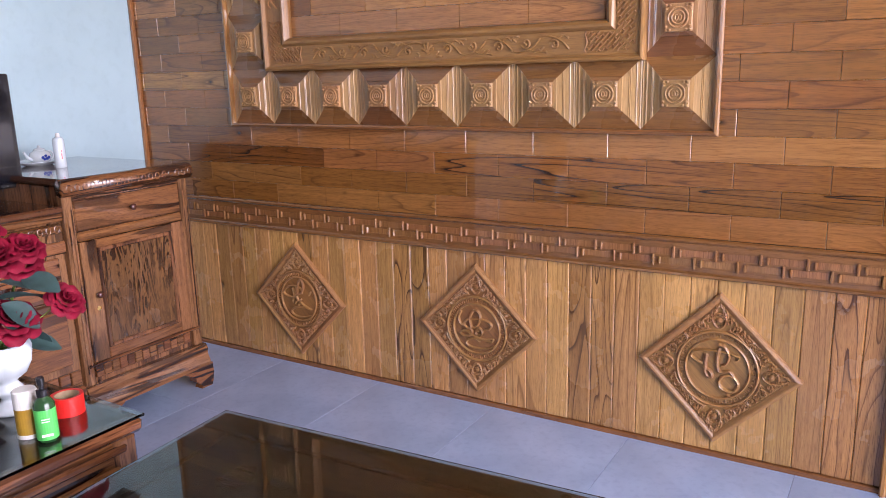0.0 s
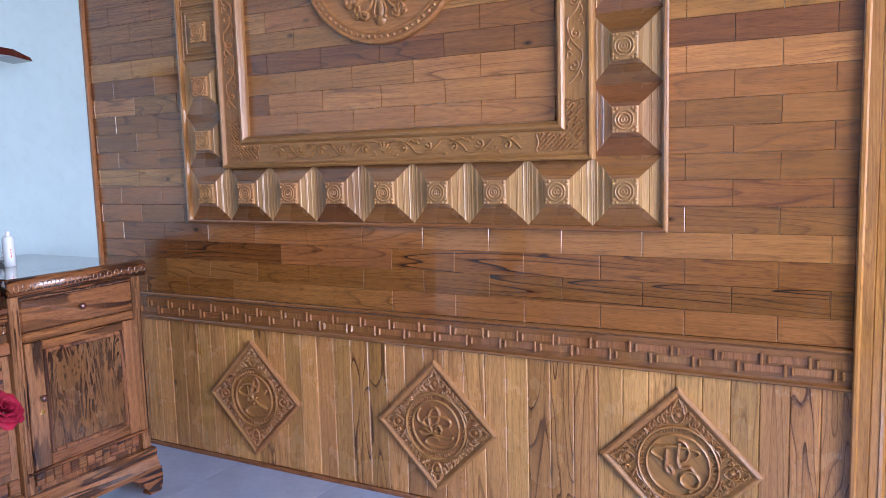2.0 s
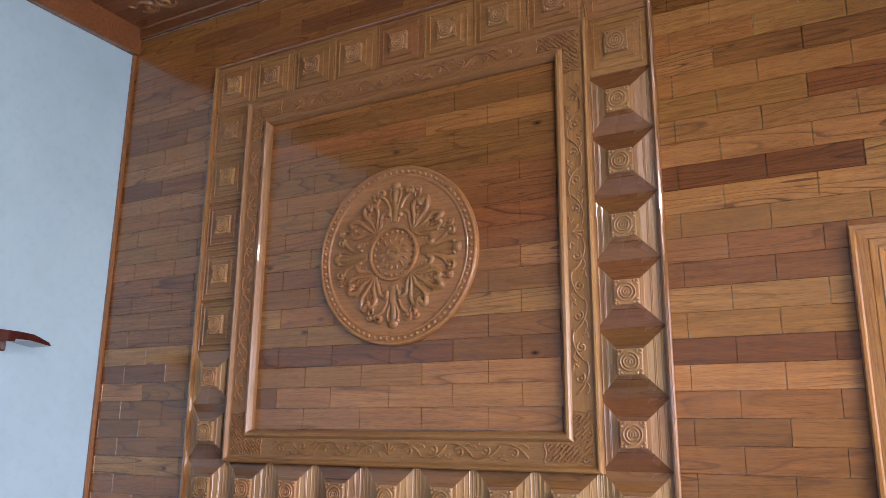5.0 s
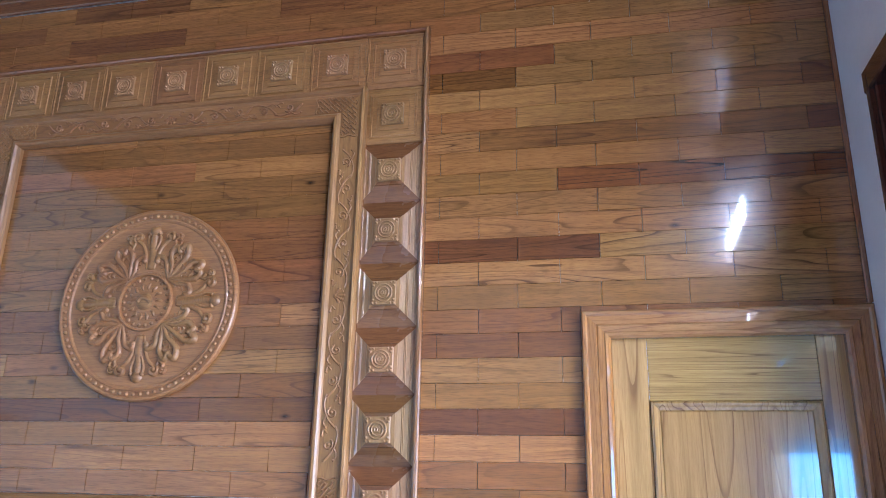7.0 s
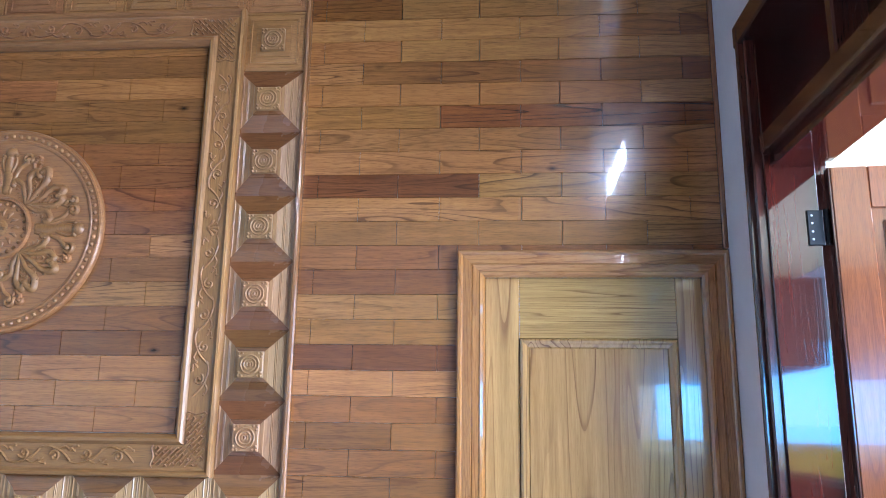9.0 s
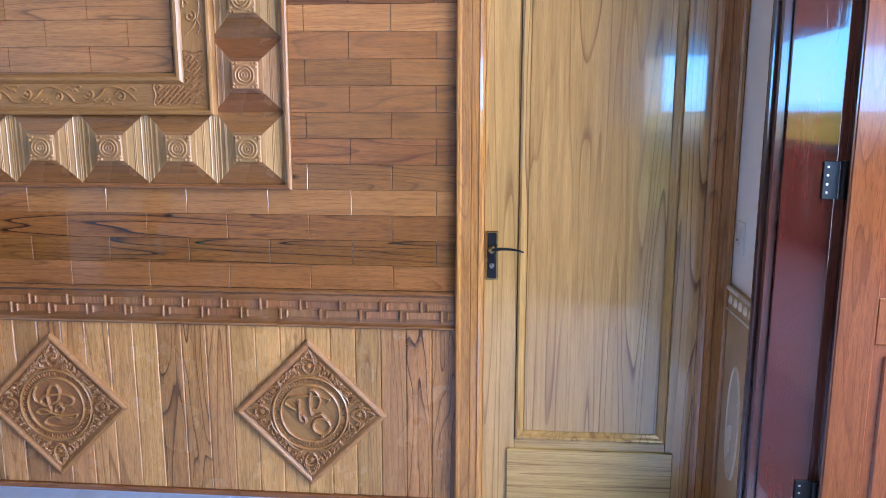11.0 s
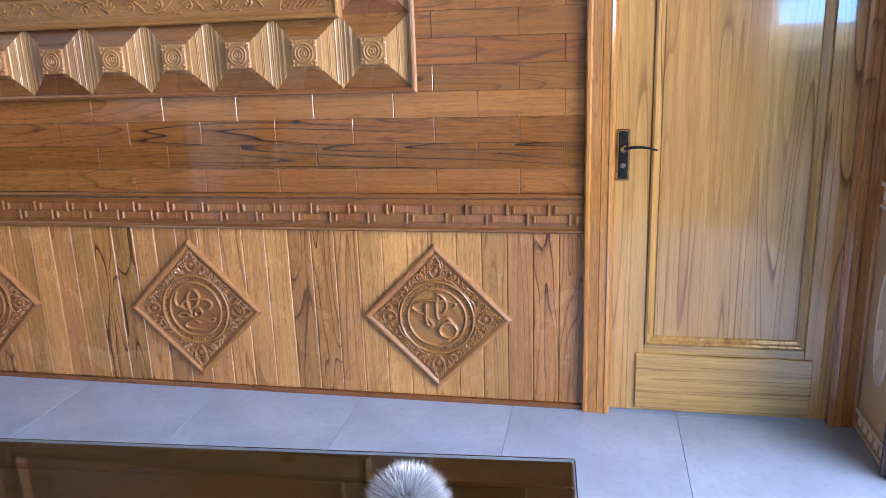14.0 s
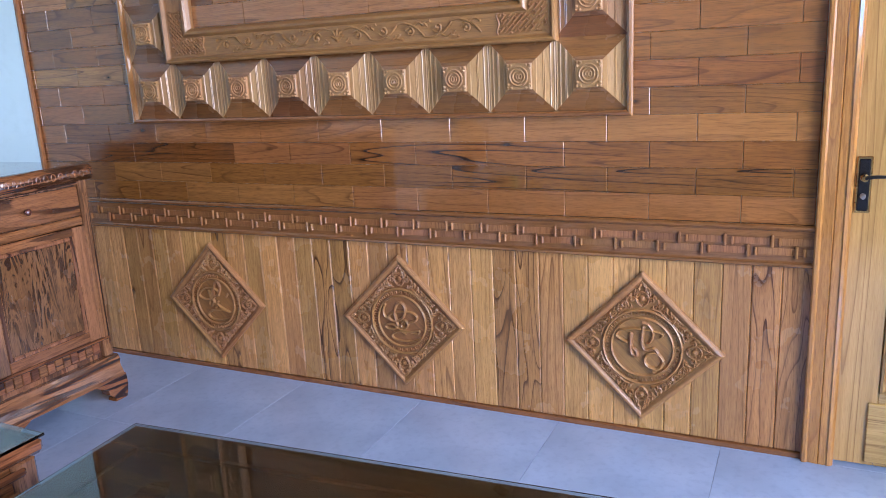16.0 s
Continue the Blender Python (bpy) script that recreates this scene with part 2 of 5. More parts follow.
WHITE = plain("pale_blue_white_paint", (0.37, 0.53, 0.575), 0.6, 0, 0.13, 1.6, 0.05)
CREAM = plain("cream_wall_paint", (0.84, 0.81, 0.80), 0.6, 0, 0.06, 3.0, 0.05)
TILE = plain("floor_tile_grey", (0.305, 0.405, 0.575), 0.22, 0, 0.22, 2.6, 0.0, 0.2)
GROUT = plain("grout_grey", (0.27, 0.32, 0.40), 0.8, 0, 0.2, 20.0)
WTILE = plain("beige_wall_tile", (0.56, 0.38, 0.22), 0.2, 0, 0.12, 6.0, 0, 0.3)
WTILE_L = plain("pale_tile_relief", (0.66, 0.56, 0.44), 0.25, 0, 0.1, 8.0, 0, 0.3)
PLASTIC = plain("white_plastic", (0.72, 0.70, 0.66), 0.35, 0, 0.05)
BLACK = plain("black_plastic", (0.012, 0.012, 0.014), 0.22, 0, 0.2)
SCREEN = plain("dark_screen", (0.006, 0.007, 0.010), 0.08, 0, 0.1)
BRASS = plain("brass", (0.75, 0.50, 0.20), 0.25, 1.0, 0.15, 20.0)
STEEL = plain("steel", (0.55, 0.55, 0.56), 0.3, 1.0, 0.15, 20.0)
IRON = plain("black_iron", (0.02, 0.02, 0.022), 0.35, 0.7, 0.2, 20.0)
PORCELAIN = plain("white_porcelain", (0.56, 0.63, 0.66), 0.12, 0, 0.04, 6.0, 0, 0.4)
BLUE = plain("cobalt_glaze", (0.03, 0.08, 0.42), 0.15, 0, 0.2, 40.0)
ROSE_RED = plain("rose_petal", (0.23, 0.0035, 0.021), 0.7, 0, 0.5, 30.0, 0.1, spec=0.2)
LEAF = plain("dull_green_leaf", (0.026, 0.070, 0.066), 0.55, 0, 0.4, 25.0, 0.1)
STEM = plain("stem_green", (0.16, 0.30, 0.05), 0.5, 0, 0.3, 25.0)
TAPE = plain("red_tape", (0.72, 0.022, 0.016), 0.35, 0, 0.15, 15.0)
CARD = plain("cardboard_core", (0.36, 0.24, 0.14), 0.8, 0, 0.2, 20.0)
GREEN = plain("green_label", (0.03, 0.50, 0.11), 0.35, 0, 0.1, 20.0)
GREEN_D = plain("dark_green_bottle", (0.012, 0.06, 0.020), 0.15, 0, 0.1, 20.0)
OCHRE = plain("ochre_label", (0.45, 0.24, 0.03), 0.4, 0, 0.2, 25.0)
FLUFF = plain("silver_tinsel", (0.54, 0.59, 0.66), 0.35, 0.25, 0.25, 30.0)
VERANDA_FLOOR = plain("dull_red_floor_tile", (0.055, 0.030, 0.022), 0.5, 0, 0.3, 3.0)
UNSEEN_GREEN = plain("unseen_dark_green", (0.035, 0.055, 0.02), 0.9, 0, 0.5, 6.0)
VERANDA = plain("pale_yellow_wall", (0.74, 0.74, 0.55), 0.7, 0, 0.06, 2.0)
LAWN = plain("ground_earth", (0.20, 0.24, 0.10), 0.9, 0, 0.3, 1.0)


def glass_mat(name, tint, rough=0.01):
    m, n, l, b = nodes_of(name)
    b.inputs["Base Color"].default_value = (*tint, 1)
    b.inputs["Transmission Weight"].default_value, b.inputs["Roughness"].default_value, b.inputs["IOR"].default_value = 1.0, rough, 1.5
    return m


GLASS = glass_mat("table_glass", (0.58, 0.68, 0.66))

# ---- mesh helpers ----


def link(name, bm, mats, parent=None, label="", at=None, smooth=False):
    me = bpy.data.meshes.new(name)
    bmesh.ops.recalc_face_normals(bm, faces=bm.faces[:])
    if smooth:
        for f in bm.faces:
            f.smooth = True
    bm.to_mesh(me)
    bm.free()
    for m in mats if isinstance(mats, (list, tuple)) else [mats]:
        me.materials.append(m)
    ob = new(name, me)
    if at is not None:
        ob.matrix_basis = at
    if parent is not None:
        ob.parent = parent
    if label:
        ob["label"] = label
    return ob


def part(name, bm, material, parent, label="", at=None, smooth=False):
    return link(name, bm, material, parent, label, at, smooth)


def again(name, ob, parent, at):
    """One more piece on the mesh of ob."""
    k = new(name, ob.data)
    k.matrix_basis = at
    k.parent = parent
    return k


def empty(name, m=None):
    ob = new(name)
    ob.empty_display_size = 0.05
    if m is not None:
        ob.matrix_basis = m
    return ob


def block(bm, x0, x1, y0, y1, z0, z1, bevel=0.0, mat=0):
    """A box with chamfered edges."""
    r = bmesh.ops.create_cube(bm, size=1.0, matrix=Matrix.LocRotScale(((x0 + x1) / 2, (y0 + y1) / 2, (z0 + z1) / 2), None, (abs(x1 - x0), abs(y1 - y0), abs(z1 - z0))))
    vs = r["verts"]
    fs = {f for v in vs for f in v.link_faces}
    for f in fs:
        f.material_index = mat
    if bevel:
        es = list({e for v in vs for e in v.link_edges})
        g = bmesh.ops.bevel(bm, geom=es, offset=bevel, segments=1, affect="EDGES", profile=0.5)
        for f in g["faces"]:
            f.material_index = mat
    return bm


def box(x0, x1, y0, y1, z0, z1, bevel=0.0):
    return block(bmesh.new(), x0, x1, y0, y1, z0, z1, bevel)


def lathe(profile, n=24, squash=1.0):
    """A turned shape: (radius, height) pairs from the bottom up."""
    bm = bmesh.new()
    rings = []
    for r, z in profile:
        rings.append([bm.verts.new((r * math.cos(a), r * squash * math.sin(a), z)) for a in (2 * math.pi * i / n for i in range(n))])
    for a, b in zip(rings, rings[1:]):
        for i in range(n):
            bm.faces.new((a[i], a[(i + 1) % n], b[(i + 1) % n], b[i]))
    bm.faces.new(rings[0][::-1])
    bm.faces.new(rings[-1])
    return bm


def ribbon(bm, pts, width, height, base=0.0, taper=(1.0, 1.0), bulb=0.0):
    """A carved stroke with a rounded back along points (x, z) of an upright surface that faces -y."""
    n = len(pts)
    rows = []
    for i, (x, z) in enumerate(pts):
        a, b = pts[max(0, i - 1)], pts[min(n - 1, i + 1)]
        dx, dz = b[0] - a[0], b[1] - a[1]
        d = math.hypot(dx, dz) or 1.0
        nx, nz = -dz / d, dx / d
        f = i / max(1, n - 1)
        k = taper[0] + (taper[1] - taper[0]) * f
        if i in (0, n - 1):
            k *= 0.35
        w, h = width * k, height * (0.55 + 0.45 * min(1.0, k))
        rows.append([bm.verts.new((x + nx * w * c, base - h * s, z + nz * w * c)) for c, s in ((-1, 0), (-0.7, 0.72), (0, 1), (0.7, 0.72), (1, 0))])
    for p, q in zip(rows, rows[1:]):
        for j in range(4):
            bm.faces.new((p[j], q[j], q[j + 1], p[j + 1]))
    for p in (rows[0], rows[-1]):
        bm.faces.new(p)
    if bulb:
        dome(bm, pts[-1][0], pts[-1][1], bulb, height * 1.15, base)


def dome(bm, x, z, r, h, base=0.0, n=8):
    """A carved bead."""
    top = bm.verts.new((x, base - h, z))
    rings = []
    for rr, hh in ((1.0, 0.0), (0.75, 0.65)):
        rings.append([bm.verts.new((x + r * rr * math.cos(a), base - h * hh, z + r * rr * math.sin(a))) for a in (2 * math.pi * i / n for i in range(n))])
    for i in range(n):
        bm.faces.new((rings[0][i], rings[0][(i + 1) % n], rings[1][(i + 1) % n], rings[1][i]))
        bm.faces.new((rings[1][i], rings[1][(i + 1) % n], top))


def spiral(cx, cz, r0, r1, a0, turns, n=18):
    """Points of a scroll round (cx, cz), angles in degrees."""
    return [(cx + (r0 + (r1 - r0) * i / n) * math.cos(radians(a0 + 360 * turns * i / n)), cz + (r0 + (r1 - r0) * i / n) * math.sin(radians(a0 + 360 * turns * i / n))) for i in range(n + 1)]


def smooth_line(pts, k=6):
    """A soft line through the points."""
    out = []
    q = [pts[0], *pts, pts[-1]]
    for a, b, c, d in zip(q, q[1:], q[2:], q[3:]):
        for i in range(k):
            t = i / k
            out.append(tuple(0.5 * (2 * b[j] + (c[j] - a[j]) * t + (2 * a[j] - 5 * b[j] + 4 * c[j] - d[j]) * t * t + (3 * b[j] - a[j] - 3 * c[j] + d[j]) * t ** 3) for j in (0, 1)))
    out.append(pts[-1])
    return out


def bar(bm, a, b, profile, mat=0):
    """A straight moulding from a to b, points (x, z) of an upright face, mitred by the bisectors given in a[2], b[2]; profile: (across, out) pairs."""
    (ax, az, am), (bx, bz, bmit) = a, b
    d = math.hypot(bx - ax, bz - az)
    ux, uz = (bx - ax) / d, (bz - az) / d
    nx, nz = -uz, ux
    rows = []
    for (px, pz, mit) in ((ax, az, am), (bx, bz, bmit)):
        rows.append([bm.verts.new((px + nx * w + ux * w * mit, -h, pz + nz * w + uz * w * mit)) for w, h in profile])
    for j in range(len(profile) - 1):
        f = bm.faces.new((rows[0][j], rows[1][j], rows[1][j + 1], rows[0][j + 1]))
        f.material_index = mat
    return bm


def frame_bars(name, x0, x1, z0, z1, profile, mats, parent, y=0.0, label=""):
    """Four mitred bars round a rectangle; the profile runs inwards from its edge."""
    obs = []
    c = [(x0, z0), (x1, z0), (x1, z1), (x0, z1)]
    for i in range(4):
        a, b = c[i], c[(i + 1) % 4]
        bm = bmesh.new()
        bar(bm, (*a, 1.0), (*b, -1.0), profile)
        cx, cz = (a[0] + b[0]) / 2, (a[1] + b[1]) / 2
        bmesh.ops.translate(bm, verts=bm.verts[:], vec=(-cx, 0, -cz))
        obs.append(part(name, bm, mats[i % 2], parent, label, pose(cx, y, cz)))
    return obs

# ---- the room ----
XL, XR, YB, ZC = -3.61, 0.943, -5.2, 3.905
TH = 0.22


def wall_piece(parent, x0, x1, y0, y1, z0, z1, mat, name="wall_section"):
    return part(name, box(x0, x1, y0, y1, z0, z1), mat, parent)


floor = tagged(link("floor", box(XL - TH, XR + 0.25, YB - TH, 0.2, -0.12, -0.006), GROUT), "grey ceramic floor tiles with thin grey joints", "floor", kind="structure")
ground = tagged(link("ground", box(-60, 60, -60, 60, -0.5, -0.3), LAWN), "earth and grass round the house", "ground", kind="structure")

wall_north = tagged(empty("wall_north"), "wall clad in varnished wooden boards", "wall", kind="structure")
wall_piece(wall_north, XL - TH, -0.012, 0.0135, TH, -0.1, ZC + 0.1, CREAM)
wall_piece(wall_north, -0.012, XR - 0.002, 0.0135, TH, 2.258, ZC + 0.1, CREAM)
wall_piece(wall_north, XR - 0.002, XR + TH, 0.0135, TH, -0.1, ZC + 0.1, CREAM)

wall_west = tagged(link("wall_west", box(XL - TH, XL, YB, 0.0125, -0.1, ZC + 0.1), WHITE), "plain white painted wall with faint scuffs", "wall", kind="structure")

wall_east = tagged(empty("wall_east"), "pale painted wall with a wide doorway", "wall", kind="structure")
DY0, DY1, DZ = -0.312, -3.1, 2.93
wall_piece(wall_east, XR, XR + TH, DY0, 0.0125, -0.1, ZC + 0.1, CREAM)
VY0, VY1, VZ0, VZ1 = -2.98, -1.20, 3.30, 3.46
wall_piece(wall_east, XR, XR + TH, DY1, VY0, DZ, ZC + 0.1, CREAM)
wall_piece(wall_east, XR, XR + TH, VY1, DY0, DZ, ZC + 0.1, CREAM)
wall_piece(wall_east, XR, XR + TH, VY0, VY1, VZ1, ZC + 0.1, CREAM)
wall_piece(wall_east, XR, XR + TH, VY0, VY1, DZ, VZ0, CREAM)
wall_piece(wall_east, XR, XR + TH, YB, DY1, -0.1, ZC + 0.1, CREAM)
for yy in (-2.02, -1.6):
    part("fanlight_bar", box(XR + 0.0, XR + 0.016, yy - 0.014, yy + 0.014, VZ0, VZ1), CREAM, wall_east)
part("fanlight_bar", box(XR + 0.0, XR + 0.016, VY0, VY1, 3.36, 3.375), CREAM, wall_east)

wall_south = tagged(empty("wall_south"), "plain painted wall behind the camera", "wall", kind="structure")
wall_piece(wall_south, XL - TH, XR + TH, YB - TH, YB, -0.1, ZC + 0.1, CREAM)

# ceiling boards in one mesh, with the cornice bands
bm = bmesh.new()
y = 0.0
while y > YB:
    block(bm, XL, XR, y - 0.098, y - 0.002, ZC, ZC + 0.02, 0.003)
    y -= 0.1
block(bm, XL - 0.1, XR + 0.1, YB - 0.1, 0.1, ZC + 0.016, ZC + 0.1)
ceiling = tagged(link("ceiling", bm, CEIL), "reddish-brown varnished wooden board ceiling", "ceiling", kind="structure")
cornice = tagged(empty("cornice"), "flat wooden cornice boards under the ceiling", "cornice", kind="structure")
part("cornice_board", box(XL, XL + 0.045, YB, 0.0, 3.735, ZC, 0.004), TRIM, cornice)
part("cornice_board", box(XL + 0.045, XR, -0.02, 0.0, 3.83, ZC, 0.004), TRIM, cornice)
part("cornice_board", box(XL + 0.045, XR, -0.03, 0.0, ZC - 0.018, ZC - 0.001, 0.004), TRIM, cornice)
bm = bmesh.new()
for s in (-1, 1):
    ribbon(bm, spiral(0.055 * s, 0, 0.05, 0.012, 90, 1.1 * s), 0.011, 0.014, bulb=0.014)
    ribbon(bm, smooth_line([(0, 0.0), (0.06 * s, 0.055), (0.13 * s, 0.03), (0.16 * s, 0.06)]), 0.012, 0.012, taper=(1, 0.5))
    ribbon(bm, smooth_line([(0, 0.0), (0.05 * s, -0.05), (0.10 * s, -0.045), (0.13 * s, -0.015)]), 0.012, 0.012, taper=(1, 0.5))
dome(bm, 0, 0, 0.03, 0.02)
bmesh.ops.rotate(bm, verts=bm.verts[:], matrix=Matrix.Rotation(radians(90), 3, "X"))
ceiling_scroll = tagged(link("ceiling_ornament", bm, CARVED, at=pose(-3.27, -0.16, ZC, 0, 0, 0)), "carved wooden scroll ornament fixed to the ceiling", "ornament")
corner_trim = tagged(empty("corner_trim"), "thin wooden corner strips beside the cladding", "trim", kind="structure")
part("strip", box(-0.011, 0.011, -0.011, 0.011, 0, 3.735, 0.004), TRIM_V, corner_trim, at=pose(XL + 0.011, -0.011, 0))
part("strip", box(-0.009, 0.009, -0.011, 0.011, 2.26, 3.83, 0.004), TRIM_V, corner_trim, at=pose(XR - 0.009, -0.011, 0))

# ---- skirting, band with the key pattern ----
skirting = tagged(link("baseboard", box(XL + 0.002, -0.012, -0.012, 0.0125, -0.004, 0.018, 0.003), TRIM), "narrow reddish wooden skirting strip", "skirting", kind="structure")
band = tagged(empty("dado_rail"), "carved wooden dado rail with a key pattern", "rail", kind="structure")
bm = bmesh.new()
RZ = 0.684
bar(bm, (XL + 0.004, RZ, 0), (-0.012, RZ, 0), ((0.0, -0.012), (0.0, 0.014), (0.005, 0.020), (0.012, 0.018), (0.015, 0.010), (0.019, 0.006), (0.120, 0.006), (0.124, 0.011), (0.130, 0.018), (0.137, 0.018), (0.1420, 0.010), (0.1420, -0.012)))
part("rail_board", bm, TRIM, band)
KX = 0.1488
k = 0
x = -0.052
while x > XL + 0.06:
    up = k % 2 == 1
    zc = RZ + (0.085 if up else 0.051)
    bm = bmesh.new()
    block(bm, -0.017, -0.0065, -0.0100, 0.002, -0.022, 0.022, 0.003)
    block(bm, 0.0065, 0.0165, -0.0085, 0.002, -0.016, 0.014, 0.003)
    block(bm, 0.0168, KX - 0.018, -0.0009, 0.001, -0.0125, 0.0125, 0.002)
    if k < 2:
        key_a = part("key_ridge", bm, TRIM_V, band, at=pose(x, -0.006, zc))
    else:
        bm.free()
        again("key_ridge", key_a, band, pose(x, -0.006, zc))
    x -= KX / 2
    k += 1

# ---- dado boards ----
dado = tagged(empty("dado"), "upright varnished wooden dado boards", "dado", kind="structure")
rng = random.Random(4)
dark_cols = {0, 1, 10, 11, 19, 20, 26}
x, k = -0.0075, 0
board_mesh = {}
while x > XL + 0.02:
    x0 = max(x - DADO_PITCH, XL + 0.002)
    w = x - x0
    key = ("dark" if k in dark_cols else "light", round(w, 3))
    at = pose((x + x0) / 2, 0, 0.3535)
    if key not in board_mesh:
        board_mesh[key] = part("dado_board", box(-w / 2 + 0.0004, w / 2 - 0.0004, 0.0, 0.0125, -0.335, 0.335, 0.0036), DADO_DARK if k in dark_cols else DADO, dado, at=at)
    else:
        again("dado_board", board_mesh[key], dado, at)
    x = x0
    k += 1

# ---- the large carved panel on the wall ----
PX0, PX1, PZ0, PZ1 = -2.917, -0.597, 1.190, 3.500
panel = tagged(empty("carved_wall_panel", pose(0, 0, 0)), "square carved wooden wall panel with a bordered frame of tiles", "wall panel")
frame_bars("outer_moulding", PX0, PX1, PZ0, PZ1, ((0, 0), (0, 0.020), (0.004, 0.030), (0.012, 0.033), (0.019, 0.028), (0.022, 0.016), (0.022, 0)), (TRIM, TRIM_V), panel)
C0, C1, D0, D1 = PX0 + 0.02, PX1 - 0.02, PZ0 + 0.02, PZ1 - 0.02
CP, CQ = (C1 - C0) / 9, (D1 - D0) / 9


def cell_mesh(flat=False):
    """A shallow stepped pyramid with mitred grain: brown above and below, light at the sides; or a flat one of nested squares."""
    bm = bmesh.new()
    prof = ((0.5, 0.0085), (0.485, 0.0108), (0.470, 0.0092), (0.44, 0.0115), (0.43, 0.0140), (0.415, 0.0122), (0.36, 0.0165), (0.352, 0.0196), (0.340, 0.0181), (0.333, 0.0213), (0.320, 0.0197), (0.245, 0.026), (0.236, 0.030), (0.185, 0.031))
    if flat:
        prof = ((0.5, 0.004), (0.493, 0.013), (0.465, 0.014), (0.455, 0.009), (0.395, 0.011), (0.385, 0.016), (0.36, 0.017), (0.350, 0.013), (0.27, 0.016), (0.262, 0.020), (0.185, 0.021))
    corners = ((-1, -1), (1, -1), (1, 1), (-1, 1))
    for i in range(4):
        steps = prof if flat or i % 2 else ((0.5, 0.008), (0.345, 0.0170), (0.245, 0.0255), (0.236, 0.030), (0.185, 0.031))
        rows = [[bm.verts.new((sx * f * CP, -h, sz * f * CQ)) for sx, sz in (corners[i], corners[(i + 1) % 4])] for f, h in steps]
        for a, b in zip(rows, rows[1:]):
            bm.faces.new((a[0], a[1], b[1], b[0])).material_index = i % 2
    bm.faces.new([bm.verts.new((sx * 0.186 * CP, -prof[-1][1], sz * 0.186 * CQ)) for sx, sz in corners])
    return bm


def rosette_mesh():
    """A raised square block carved with rings, a pair of ovals and four corner curls."""
    bm = bmesh.new()
    r = 0.0465
    block(bm, -r, r, -0.044, -0.02, -r, r, 0.002)
    for rr, w in ((0.033, 0.0034), (0.0215, 0.003)):
        ribbon(bm, [(rr * math.cos(2 * math.pi * i / 24), rr * math.sin(2 * math.pi * i / 24)) for i in range(25)], w, 0.006, -0.0438)
    for s in (-1, 1):
        ribbon(bm, [(0.0055 * s + 0.0048 * math.cos(2 * math.pi * i / 12), 0.0085 * math.sin(2 * math.pi * i / 12)) for i in range(13)], 0.002, 0.005, -0.0438)
        for q in (-1, 1):
            for dx, dz in ((0.040, 0.028), (0.028, 0.040), (0.041, 0.041)):
                dome(bm, dx * s, dz * q, 0.0055, 0.008, -0.0438, 6)
    return bm


first_cell = first_ros = flat_cell = None
ring = [(i, j) for i in range(9) for j in range(9) if i in (0, 8) or j in (0, 8)]
for i, j in ring:
    at = pose(C0 + (i + 0.5) * CP, 0, D0 + (j + 0.5) * CQ)
    if j == 8 or (i == 8 and j == 7) or (i == 0 and j >= 3):
        if flat_cell is None:
            flat_cell = part("square_tile", cell_mesh(True), [CARVED, CARVED], panel, at=at)
            flat_ros = part("rosette", rosette_mesh(), ROSETTE, flat_cell, "carved square rosette", pose(0, 0.010, 0))
        else:
            c = again("square_tile", flat_cell, panel, at)
            again("rosette", flat_ros, c, pose(0, 0.010, 0))["label"] = "carved square rosette"
    elif first_cell is None:
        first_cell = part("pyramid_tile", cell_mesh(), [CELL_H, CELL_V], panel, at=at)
        first_ros = part("rosette", rosette_mesh(), ROSETTE, first_cell, "carved square rosette")
    else:
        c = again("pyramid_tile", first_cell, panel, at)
        r = again("rosette", first_ros, c, Matrix())
        r["label"] = "carved square rosette"

FX0, FX1, FZ0, FZ1 = PX0 + 0.268, PX1 - 0.260, PZ0 + 0.262, PZ1 - 0.268
FW = 0.145
frame_bars("scroll_frame_rail", FX0, FX1, FZ0, FZ1, ((0, 0.0), (0, 0.040), (0.004, 0.048), (0.012, 0.050), (0.018, 0.044), (0.022, 0.034), (0.030, 0.031), (0.108, 0.029), (0.113, 0.036), (0.120, 0.042), (0.130, 0.042), (0.137, 0.034), (FW, 0.018), (FW, 0.0)), (CARVED, CARVED_V), panel)


